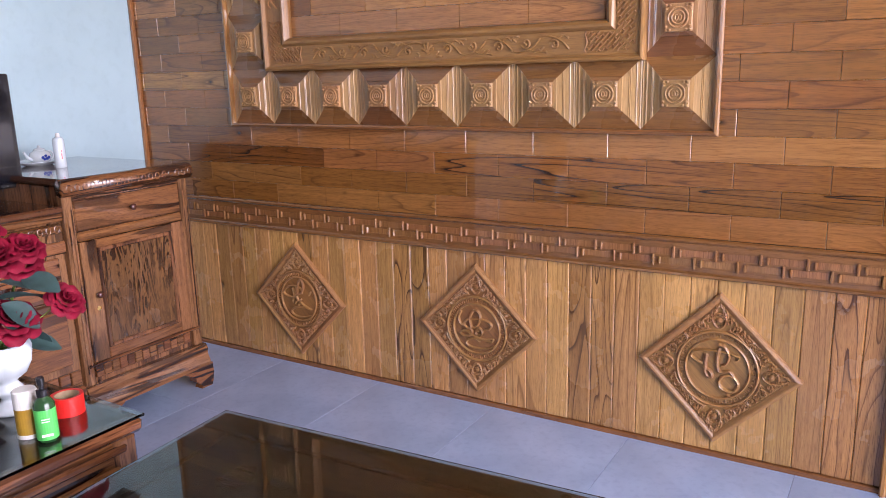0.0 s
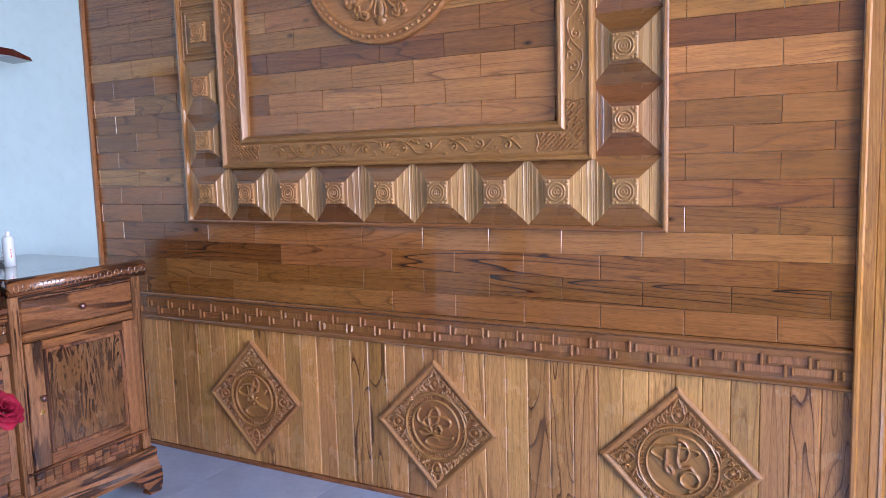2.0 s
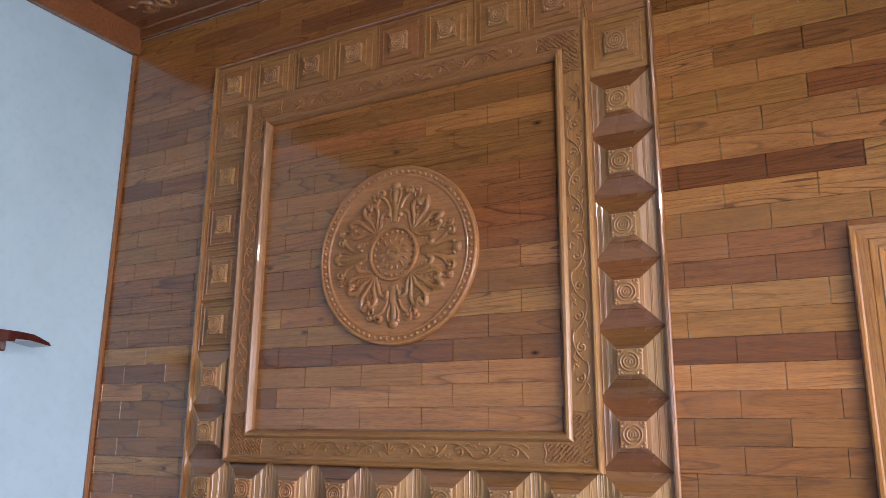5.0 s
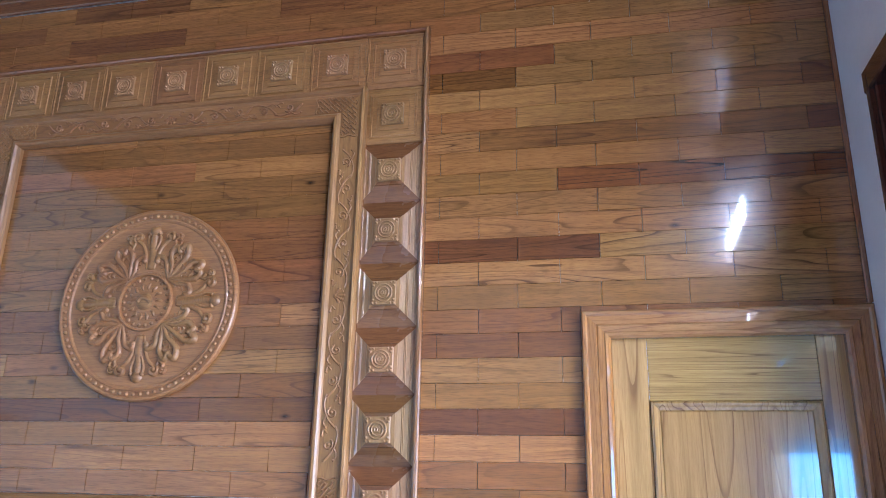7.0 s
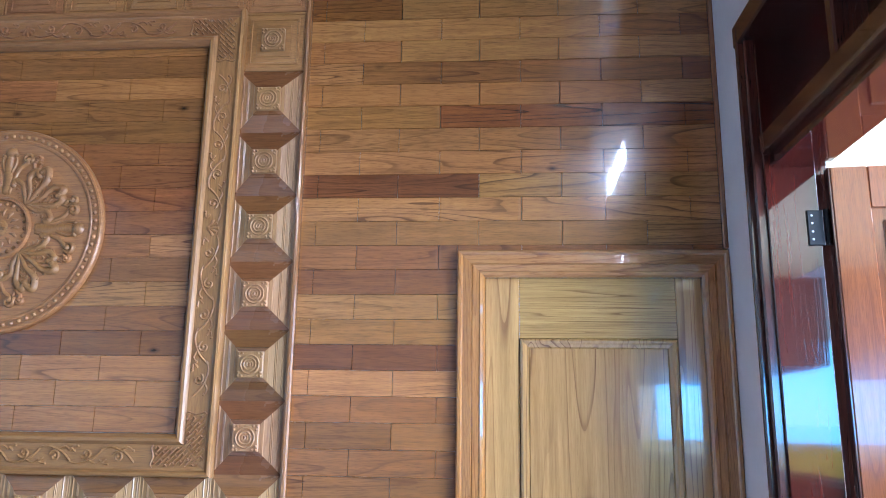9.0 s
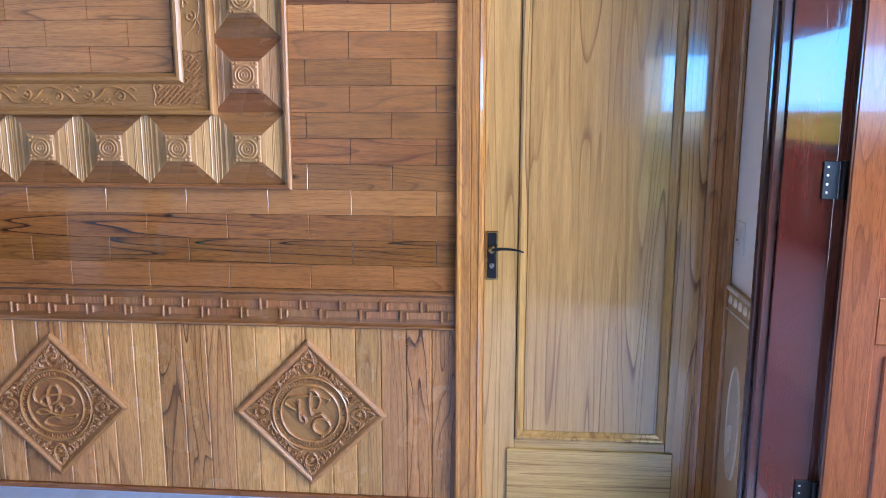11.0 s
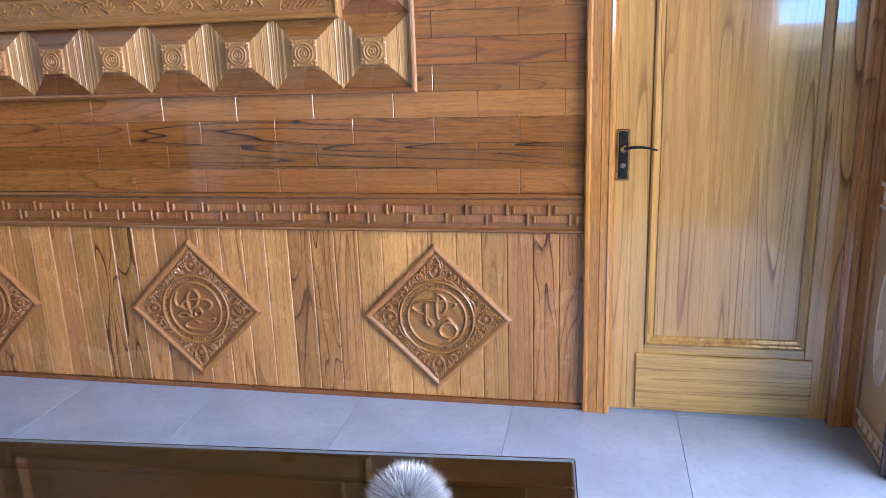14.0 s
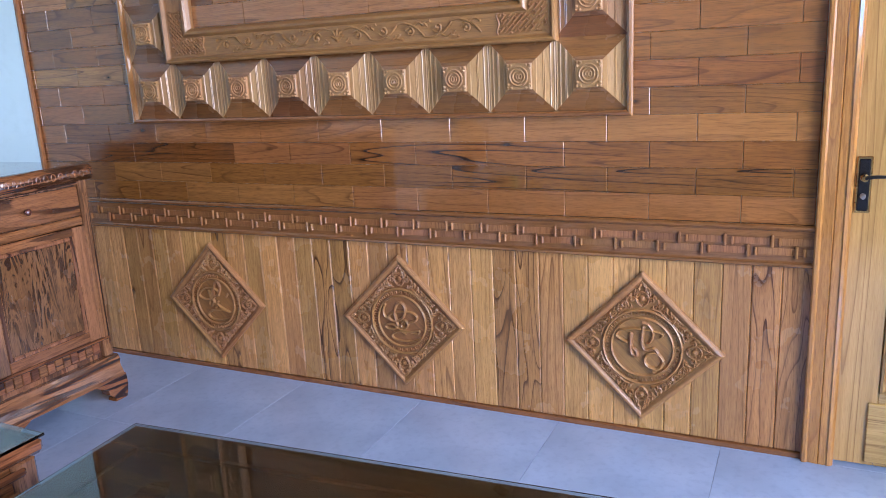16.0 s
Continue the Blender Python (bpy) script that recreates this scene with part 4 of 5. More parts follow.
# ---- the east side: tiled dado, switch, tall red-brown doorway ----
tiling = tagged(empty("wall_tiling"), "beige relief wall tiles with a bead border", "tiling", kind="structure")
T = XR - 0.008
part("wall_tile", box(T, XR - 0.0005, -0.312, -0.034, 0.085, 0.786, 0.002), WTILE, tiling)
for z0, z1 in ((0.0, 0.085), (0.788, 0.884)):
    b0 = part("border_tile", box(T - 0.002, XR - 0.0005, -0.312, -0.034, z0, z1, 0.002), WTILE, tiling)
    part("bead_rail", box(T - 0.010, T - 0.002, -0.312, -0.034, z1 - 0.020, z1 - 0.003, 0.003), WTILE_L, b0)
    part("bead_rail", box(T - 0.008, T - 0.002, -0.312, -0.034, z0 + 0.004, z0 + 0.016, 0.003), WTILE_L, b0)
    for i in range(5):
        bm = bmesh.new()
        dome(bm, 0, 0, 0.019, 0.008, 0, 10)
        part("oval", bm, WTILE_L, b0, at=pose(T - 0.002, -0.065 - i * 0.054, (z0 + z1) / 2, 0, 0, -90), smooth=True)
bm = bmesh.new()
pts = [(0.062 * math.cos(2 * math.pi * i / 20), 0.20 * math.sin(2 * math.pi * i / 20)) for i in range(21)]
ribbon(bm, pts, 0.005, 0.006)
vs = [bm.verts.new((px * 0.95, -0.002, pz * 0.95)) for px, pz in pts[:-1]]
bm.faces.new(vs)
part("oval_relief", bm, WTILE_L, tiling, "pale oval marbled relief", pose(T, -0.175, 0.43, 0, 0, -90))
switch = tagged(empty("wall_switch", pose(XR, -0.10, 1.055)), "small white plastic wall socket", "switch")
part("plate", box(-0.010, 0, -0.04, 0.04, -0.055, 0.055, 0.003), PLASTIC, switch)
part("rocker", box(-0.014, -0.0095, -0.016, 0.016, -0.024, 0.024, 0.002), PLASTIC, switch)
part("hole", box(-0.0145, -0.0138, -0.006, 0.006, -0.010, -0.003), BLACK, switch)

doorway = tagged(empty("doorway_frame"), "tall glossy red-brown wooden doorway frame with transom", "door frame", kind="structure")


def upright(name, x0, x1, y0, y1, z0, z1, mat, bev=0.004, label=""):
    return part(name, box(-(x1 - x0) / 2, (x1 - x0) / 2, -(y1 - y0) / 2, (y1 - y0) / 2, 0, z1 - z0, bev), mat, doorway, label, pose((x0 + x1) / 2, (y0 + y1) / 2, z0))


JY = -0.392
upright("architrave", XR - 0.022, XR + 0.02, -0.335, -0.308, 0, DZ + 0.02, DARKW, 0.006)
upright("architrave", XR - 0.032, XR + 0.02, -0.356, -0.336, 0, DZ, DARKW, 0.005)
upright("architrave", XR - 0.016, XR + 0.02, -0.380, -0.357, 0, DZ, DARKW, 0.005)
upright("jamb", XR + 0.012, XR + 0.165, JY, -0.313, 0, DZ - 0.02, REDW, 0.003, "glossy red-brown jamb")
upright("jamb_stop", XR + 0.166, XR + 0.205, JY + 0.012, -0.313, 0, DZ - 0.02, DARKW, 0.003)
upright("jamb", XR + 0.0, XR + 0.20, DY1, DY1 + 0.07, 0, DZ - 0.02, REDW, 0.003)
for x0, x1, y0, y1, z0, z1, m in ((XR - 0.03, XR + 0.2, DY1, -0.313, DZ - 0.06, DZ + 0.02, DARKW), (XR + 0.0, XR + 0.2, DY1 + 0.07, JY, 2.475, 2.535, DARKW), (XR + 0.03, XR + 0.2, DY1 + 0.07, JY, 2.435, 2.475, REDW)):
    part("cross_bar", box(x0, x1, y0, y1, z0, z1, 0.006), m, doorway)
for i, yy in enumerate((-0.86, -1.32, -1.78, -2.24, -2.70)):
    part("transom_bar", box(XR + 0.04, XR + 0.16, yy - 0.02, yy + 0.02, 2.535, DZ - 0.06, 0.006), DARKW, doorway)
part("transom_panel", box(XR + 0.13, XR + 0.15, DY1 + 0.07, JY, 2.535, DZ - 0.06, 0.002), REDW, doorway, "dark glossy transom boards")
for z in (0.29, 1.275, 2.24):
    hg = part("hinge", box(-0.025, 0.022, -0.006, 0, -0.055, 0.055, 0.002), IRON, doorway, "black iron hinge", pose(XR + 0.150, JY, z))
    bm = lathe(((0.008, -0.056), (0.008, 0.056)), 10)
    part("pin", bm, IRON, hg, at=pose(0.03, -0.010, 0))
    for q in (-0.036, -0.012, 0.014, 0.038):
        bm = bmesh.new()
        dome(bm, 0, 0, 0.004, 0.002, 0, 8)
        part("screw", bm, STEEL, hg, at=pose(-0.012, -0.006, q))

leaf = tagged(empty("door_leaf", pose(XR + 0.190, JY - 0.040, 0.0, 0, 0, -6)), "open orange-brown wooden door leaf with raised panels", "door")
LW, LH = 0.62, 2.42
part("stile", box(0, 0.105, 0, 0.04, 0.012, LH, 0.003), LEAFW, leaf)
part("stile", box(LW - 0.105, LW, 0, 0.04, 0.012, LH, 0.003), LEAFW, leaf)
zs = [0.012, 0.24, 0.80, 0.94, 1.50, 1.62, 2.29, LH]
for i in range(0, 8, 2):
    part("rail", box(0.1055, LW - 0.1055, 0.001, 0.039, zs[i], zs[i + 1], 0.003), LEAFW, leaf)
for i in range(1, 7, 2):
    bm = bmesh.new()
    block(bm, 0.1055, LW - 0.1055, 0.012, 0.028, zs[i], zs[i + 1])
    block(bm, 0.135, LW - 0.135, 0.003, 0.02, zs[i] + 0.035, zs[i + 1] - 0.035, 0.006)
    part("raised_panel", bm, LEAFW, leaf)
part("edge_strip", box(-0.006, -0.0005, 0.0, 0.04, 0.012, LH, 0.001), DARKW, leaf)

# outside, by the doorway
veranda = tagged(empty("veranda"), "pale veranda outside the doorway", "veranda", kind="structure")
part("veranda_floor", box(XR + TH + 0.03, 3.6, -9, 2, -0.12, -0.02), VERANDA_FLOOR, veranda)
part("veranda_soffit", box(XR + TH, 3.0, -9, 2, 3.05, 3.15), VERANDA, veranda)
part("veranda_wall", box(XR + TH + 0.001, 2.1, 0.9, 1.1, -0.1, 3.05), VERANDA, veranda)

# unseen block, added to cut off the sky mirrored in the jamb
part("low_eave", box(1.3, 3.2, -9, -5.5, 2.2, 3.04), VERANDA_FLOOR, veranda)
# added out of view: its dark green shades the jamb's reflection below the field
hedge = tagged(link("hedge", box(3.75, 4.2, -14, -5.2, -0.3, 1.06, 0.06), UNSEEN_GREEN), "unseen dark block added to darken the ground mirrored in the jamb", "hedge", kind="structure")
bm = bmesh.new()
slope = ((4.4, -0.3), (4.4, 0.9), (9.0, 1.62), (30, 1.7), (30, -0.3))
ends = [[bm.verts.new((px, py, pz)) for px, pz in slope] for py in (-30, 12)]
for i in range(5):
    bm.faces.new((ends[0][i], ends[0][(i + 1) % 5], ends[1][(i + 1) % 5], ends[1][i]))
bm.faces.new(ends[0])
bm.faces.new(ends[1][::-1])
bank = tagged(link("field", bm, plain("yellow_field", (0.50, 0.46, 0.06), 0.9, 0, 0.3, 0.6)), "yellow-green field bank outside", "field", kind="structure")

# ---- tall cabinet beside the west wall ----


def low_box(parent, name, x0, x1, y0, y1, z0, z1, mat, bev=0.004, label=""):
    return part(name, box(-(x1 - x0) / 2, (x1 - x0) / 2, -(y1 - y0) / 2, (y1 - y0) / 2, -(z1 - z0) / 2, (z1 - z0) / 2, bev), mat, parent, label, pose((x0 + x1) / 2, (y0 + y1) / 2, (z0 + z1) / 2))


def rope_moulding(parent, x, y0, y1, z, r=0.022):
    """A rounded edge with a row of carved ovals."""
    bm = bmesh.new()
    n = 12
    a = [[bm.verts.new((r * math.cos(t), y - (y0 + y1) / 2, r * 1.15 * math.sin(t))) for t in (2 * math.pi * i / n for i in range(n))] for y in (y0, y1)]
    for i in range(n):
        bm.faces.new((a[0][i], a[0][(i + 1) % n], a[1][(i + 1) % n], a[1][i]))
    bm.faces.new(a[0])
    bm.faces.new(a[1])
    mo = part("edge_moulding", bm, ROSEW_H, parent, "carved rounded edge", pose(x, (y0 + y1) / 2, z), smooth=True)
    k = max(3, int((y1 - y0) / 0.034))
    bm = bmesh.new()
    ribbon(bm, [(0.010 * math.cos(2 * math.pi * i / 12), 0.014 * math.sin(2 * math.pi * i / 12)) for i in range(13)], 0.0022, 0.0024)
    ov = part("carved_oval", bm, ROSEW_H, mo, at=pose(r * 0.97, -(y1 - y0) / 2 + 0.02, 0.0, 0, 0, 90))
    for i in range(1, k):
        again("carved_oval", ov, mo, pose(r * 0.97, -(y1 - y0) / 2 + 0.02 + i * (y1 - y0 - 0.04) / (k - 1), 0.0, 0, 0, 90))
    return mo


def knob(parent, x, y, z):
    bm = lathe(((0.006, 0), (0.006, 0.010), (0.013, 0.016), (0.014, 0.022), (0.009, 0.028)), 14)
    return part("knob", bm, DARKW, parent, "dark turned knob", pose(x, y, z, 0, 90, 0), smooth=True)


def bracket_foot(parent, x, y, s):
    """A scrolled bracket foot; s: which way the bracket runs."""
    bm = bmesh.new()
    out = [(0, 0), (0.062, 0), (0.056, 0.012), (0.070, 0.026), (0.088, 0.040), (0.092, 0.062), (0.115, 0.078), (0.150, 0.096), (0.150, 0.112), (-0.012, 0.112), (-0.016, 0.06), (-0.008, 0.02)]
    f = [bm.verts.new((0.0, s * a, b)) for a, b in out]
    g = [bm.verts.new((-0.05, s * a, b)) for a, b in out]
    bm.faces.new(f)
    bm.faces.new(g[::-1])
    for i in range(len(out)):
        j = (i + 1) % len(out)
        bm.faces.new((f[i], f[j], g[j], g[i]))
    return part("bracket_foot", bm, ROSEW_H, parent, "scrolled bracket foot", pose(x, y, 0))


def panel_door(parent, x, y0, y1, z0, z1, name="door"):
    d = low_box(parent, name, x - 0.02, x - 0.004, y0, y1, z0, z1, ROSEW, 0.002, "framed door with a raised burl panel")
    w, h = y1 - y0, z1 - z0
    for a0, a1, b0, b1, m in ((-w / 2, -w / 2 + 0.075, -h / 2, h / 2, ROSEW), (w / 2 - 0.06, w / 2, -h / 2, h / 2, ROSEW), (-w / 2 + 0.0755, w / 2 - 0.0605, -h / 2, -h / 2 + 0.045, ROSEW_H), (-w / 2 + 0.0755, w / 2 - 0.0605, h / 2 - 0.035, h / 2, ROSEW_H)):
        part("frame_bar", box(0, 0.018, a0, a1, b0, b1, 0.003), m, d, at=pose(-0.004, 0, 0))
    bm = bmesh.new()
    block(bm, 0.004, 0.010, -w / 2 + 0.095, w / 2 - 0.08, -h / 2 + 0.062, h / 2 - 0.052, 0.003)
    part("burl_panel", bm, BURL, d, "dark streaked burl panel")
    bm = bmesh.new()
    for (a0, a1, b0, b1) in ((-w / 2 + 0.0755, -w / 2 + 0.092, -h / 2 + 0.045, h / 2 - 0.035), (w / 2 - 0.078, w / 2 - 0.0605, -h / 2 + 0.045, h / 2 - 0.035), (-w / 2 + 0.092, w / 2 - 0.078, -h / 2 + 0.045, -h / 2 + 0.062), (-w / 2 + 0.092, w / 2 - 0.078, h / 2 - 0.052, h / 2 - 0.035)):
        block(bm, 0.0, 0.016, a0, a1, b0, b1, 0.004)
    part("bead", bm, ROSEW, d)
    return d


CX, CY0, CY1, CT = -2.815, -1.015, -0.432, 1.064
cabinet = tagged(empty("tall_cabinet", pose(0, 0, 0)), "varnished rosewood cabinet with drawer, panel door and bracket feet", "cabinet")
low_box(cabinet, "body", XL + 0.004, CX - 0.022, CY0 + 0.012, CY1 - 0.012, 0.115, CT - 0.035, ROSEW, 0.003)
low_box(cabinet, "top", XL + 0.004, CX + 0.010, CY0 - 0.012, CY1 + 0.020, CT - 0.030, CT, ROSEW_TOP, 0.008, "dark glossy top")
rope_moulding(cabinet, CX + 0.004, CY0 - 0.016, CY1 + 0.022, CT - 0.036, 0.031)
low_box(cabinet, "frieze", CX - 0.03, CX - 0.003, CY0 + 0.03, CY1 - 0.03, CT - 0.085, CT - 0.060, ROSEW_H)
for yy in (CY0 + 0.012, CY1 - 0.012):
    po = low_box(cabinet, "corner_post", CX - 0.045, CX + 0.002, yy - 0.022, yy + 0.022, 0.205, CT - 0.066, ROSEW, 0.006)
    for q in (-0.008, 0.008):
        part("flute", box(0, 0.004, q - 0.003, q + 0.003, -0.34, 0.34, 0.0015), ROSEW, po, at=pose(0.0235, 0, 0))
dr = low_box(cabinet, "drawer", CX - 0.03, CX - 0.002, CY0 + 0.036, CY1 - 0.036, 0.848, 0.974, ROSEW_H, 0.005, "drawer front with dark grain")
knob(dr, 0.014, -0.0, -0.0)
low_box(cabinet, "rail", CX - 0.03, CX + 0.001, CY0 + 0.036, CY1 - 0.036, 0.808, 0.845, ROSEW_H, 0.006)
cd = panel_door(cabinet, CX, CY0 + 0.036, CY1 - 0.036, 0.298, 0.805)
knob(cd, 0.014, -0.205, 0.03)
part("lock", lathe(((0.010, 0), (0.010, 0.003), (0.004, 0.004)), 12), BRASS, cd, "brass lock", pose(0.013, -0.205, -0.03, 0, 90, 0))
for i in range(13):
    low_box(cabinet, "carved_tooth", CX - 0.02, CX - 0.001, CY0 + 0.040 + i * 0.0377, CY0 + 0.0757 + i * 0.0377, 0.232, 0.284, ROSEW_H, 0.003)
low_box(cabinet, "ledge", CX - 0.03, CX + 0.008, CY0 + 0.002, CY1 - 0.002, 0.284, 0.298, ROSEW_H, 0.005)
bm = bmesh.new()
pr = ((CX - 0.03, 0.205), (CX + 0.010, 0.205), (CX + 0.022, 0.185), (CX + 0.018, 0.160), (CX + 0.034, 0.120), (CX + 0.030, 0.100), (CX - 0.03, 0.100))
rows = [[bm.verts.new((a, yy, b)) for a, b in pr] for yy in (CY0 - 0.02, CY1 + 0.02)]
for i in range(len(pr)):
    j = (i + 1) % len(pr)
    bm.faces.new((rows[0][i], rows[0][j], rows[1][j], rows[1][i]))
bm.faces.new(rows[0])
bm.faces.new(rows[1])
part("plinth", bm, ROSEW_H, cabinet, "stepped plinth")
bracket_foot(cabinet, CX + 0.030, CY1 + 0.020, -1)
bracket_foot(cabinet, CX + 0.030, CY0 - 0.020, 1)
bracket_foot(cabinet, XL + 0.06, CY1 + 0.020, -1)

stand = tagged(empty("television_stand"), "low rosewood television stand with drawers", "cabinet")
SY0, SY1, ST = -2.30, CY0 - 0.012, 0.962
low_box(stand, "body", XL + 0.004, CX - 0.022, SY0, SY1, 0.115, ST - 0.03, ROSEW, 0.003)
low_box(stand, "top", XL + 0.004, CX + 0.004, SY0, SY1, ST - 0.028, ST, ROSEW_TOP, 0.006, "dark glossy top")
rope_moulding(stand, CX - 0.008, SY0, SY1 - 0.02, ST - 0.085, 0.018)
low_box(stand, "rail", CX - 0.03, CX + 0.0, SY0, SY1, ST - 0.058, ST - 0.030, ROSEW_H, 0.006)
low_box(stand, "rail", CX - 0.03, CX - 0.004, SY0, SY1, 0.775, 0.825, ROSEW_H, 0.006)
y = SY1 - 0.02
for w in (0.44, 0.44, 0.35):
    for z0, z1 in ((0.595, 0.762), (0.32, 0.55)):
        d = low_box(stand, "drawer", CX - 0.03, CX - 0.008, y - w + 0.015, y - 0.015, z0, z1, ROSEW_H, 0.006, "drawer front with dark grain")
        knob(d, 0.011, 0, 0)
    y -= w
low_box(stand, "rail", CX - 0.03, CX - 0.002, SY0, SY1, 0.555, 0.590, ROSEW_H, 0.006)
for i in range(24):
    low_box(stand, "carved_tooth", CX - 0.03, CX - 0.006, SY1 - 0.055 - i * 0.05, SY1 - 0.010 - i * 0.05, 0.235, 0.290, ROSEW_H, 0.003)
low_box(stand, "plinth", CX - 0.03, CX + 0.012, SY0, SY1, 0.10, 0.225, ROSEW_H, 0.012)
bracket_foot(stand, CX + 0.012, SY0, 1)

tv = tagged(empty("television", pose(-3.15, -1.517, ST)), "flat black television standing on the low stand", "television")
part("case", box(-0.035, 0.0, -0.545, 0.548, 0.05, 0.505, 0.006), BLACK, tv)
part("screen", box(0.0002, 0.003, -0.528, 0.530, 0.068, 0.492, 0.001), SCREEN, tv, "dark glossy screen")
part("foot", box(-0.10, 0.12, -0.30, 0.30, 0.0, 0.012, 0.004), BLACK, tv)
part("neck", box(-0.04, -0.005, -0.06, 0.06, 0.01, 0.08, 0.004), BLACK, tv)

# tea things and a can on the cabinet
plate = tagged(empty("tea_saucer", pose(-3.40, -0.745, CT)), "white porcelain tray with a blue rim", "plate")
part("dish", lathe(((0.055, 0), (0.06, 0.004), (0.10, 0.018), (0.104, 0.022), (0.098, 0.021), (0.055, 0.008)), 32), PORCELAIN, plate, smooth=True)
pot = tagged(empty("teapot", pose(-3.40, -0.735, CT + 0.0085)), "small white porcelain teapot with blue flowers", "teapot")
part("body", lathe(((0.026, 0), (0.040, 0.012), (0.046, 0.030), (0.040, 0.048), (0.024, 0.058)), 24), PORCELAIN, pot, smooth=True)
part("lid", lathe(((0.026, 0.057), (0.022, 0.064), (0.006, 0.069), (0.008, 0.076), (0.003, 0.080)), 18), PORCELAIN, pot, smooth=True)
bm = bmesh.new()
prev = None
for i in range(7):
    f = i / 6
    r = 0.011 - 0.005 * f
    rr = [bm.verts.new((r * math.cos(a), -0.038 - 0.036 * f + r * 0.6 * math.sin(a), 0.02 + 0.036 * f * f + r * 0.6 * math.sin(a))) for a in (2 * math.pi * j / 8 for j in range(8))]
    if prev:
        for j in range(8):
            bm.faces.new((prev[j], prev[(j + 1) % 8], rr[(j + 1) % 8], rr[j]))
    prev = rr
part("spout", bm, PORCELAIN, pot, smooth=True)
bm = bmesh.new()
prev = None
for i in range(11):
    a = math.pi * (i / 10) - math.pi / 2
    cy, cz = 0.042 + 0.022 * math.cos(a), 0.032 + 0.020 * math.sin(a)
    rr = [bm.verts.new((0.0035 * math.cos(t), cy + 0.0035 * math.sin(t) * math.cos(a), cz + 0.0035 * math.sin(t) * math.sin(a))) for t in (2 * math.pi * j / 6 for j in range(6))]
    if prev:
        for j in range(6):
            bm.faces.new((prev[j], prev[(j + 1) % 6], rr[(j + 1) % 6], rr[j]))
    prev = rr
part("handle", bm, PORCELAIN, pot, smooth=True)
bm = bmesh.new()
for a, b in ((-0.014, 0.028), (0.0, 0.034), (0.014, 0.027), (0.006, 0.022), (-0.006, 0.021)):
    dome(bm, a, b, 0.0075, 0.002, 0, 7)
part("blue_flowers", bm, BLUE, pot, "blue painted flowers", pose(0.0445, 0, 0, 0, 0, 90))
can = tagged(empty("spray_can", pose(-3.20, -0.765, CT)), "slim white spray can", "can")
part("body", lathe(((0.022, 0), (0.024, 0.003), (0.024, 0.118), (0.019, 0.128), (0.012, 0.132)), 24), PORCELAIN, can, smooth=True)
part("nozzle", lathe(((0.009, 0.131), (0.009, 0.146), (0.006, 0.150)), 14), PLASTIC, can)
bm = bmesh.new()
for i in range(3):
    block(bm, -0.002, 0.002, -0.0005, 0.0005, 0.04 + i * 0.014, 0.050 + i * 0.014)
part("marking", bm, TAPE, can, "faint red marking bars", pose(0.0235, -0.006, 0, 0, 0, 60))

# shelf tip on the west wall
tip = tagged(empty("wall_shelf", pose(XL, -0.875, 1.985)), "red-brown carved wall shelf with upswept ends", "shelf")
bm = bmesh.new()
out = [(-0.5, 0.04), (-0.46, 0.035), (-0.3, 0.048), (0.0, 0.05), (0.30, 0.048), (0.38, 0.042), (0.46, 0.012), (0.472, -0.004), (0.44, 0.0), (0.36, 0.012), (0.29, 0.012), (0.285, -0.002), (0.0, -0.004), (-0.3, -0.002), (-0.46, 0.0)]
f = [bm.verts.new((0.15, a, b)) for a, b in out]
g = [bm.verts.new((0.0, a, b)) for a, b in out]
bm.faces.new(f)
bm.faces.new(g[::-1])
for i in range(len(out)):
    j = (i + 1) % len(out)
    bm.faces.new((f[i], f[j], g[j], g[i]))
part("board", bm, REDW, tip, "red-brown board with an upswept end")
part("bracket", box(0.0, 0.16, 0.20, 0.245, -0.05, -0.002, 0.006), DARKW, tip, "stepped dark bracket")
part("bracket", box(0.0, 0.12, 0.10, 0.199, -0.11, -0.002, 0.006), DARKW, tip)

# ---- long coffee table with a glass top ----
TH0 = 0.60
TL, TD, TA = 1.471, 0.74, radians(3.9)
TCX = -1.469 + TL / 2 * math.cos(TA) + TD / 2 * math.sin(TA)
TCY = -1.499 + TL / 2 * math.sin(TA) - TD / 2 * math.cos(TA)
table = tagged(empty("coffee_table", pose(TCX, TCY, 0, 0, 0, 3.9)), "long dark wooden coffee table under a glass sheet", "table")
hx, hy = TL / 2, TD / 2
part("glass_top", box(-hx, hx, -hy, hy, TH0 - 0.010, TH0, 0.002), GLASS, table, "clear glass sheet with pale edge")
bm = bmesh.new()
block(bm, -hx + 0.09, hx - 0.09, -hy + 0.09, hy - 0.09, TH0 - 0.040, TH0 - 0.020)
part("top_panel", bm, TABLEW, table)
for x0, x1, y0, y1 in ((-hx + 0.004, hx - 0.004, hy - 0.09, hy - 0.004), (-hx + 0.004, hx - 0.004, -hy + 0.004, -hy + 0.09), (-hx + 0.004, -hx + 0.09, -hy + 0.0905, hy - 0.0905), (hx - 0.09, hx - 0.004, -hy + 0.0905, hy - 0.0905)):
    part("top_rail", box(x0, x1, y0, y1, TH0 - 0.045, TH0 - 0.0105, 0.004), TABLEW, table)
part("apron", box(-hx + 0.05, hx - 0.05, hy - 0.075, hy - 0.05, TH0 - 0.15, TH0 - 0.046, 0.004), TABLEW, table)
part("apron", box(-hx + 0.05, hx - 0.05, -hy + 0.05, -hy + 0.075, TH0 - 0.15, TH0 - 0.046, 0.004), TABLEW, table)
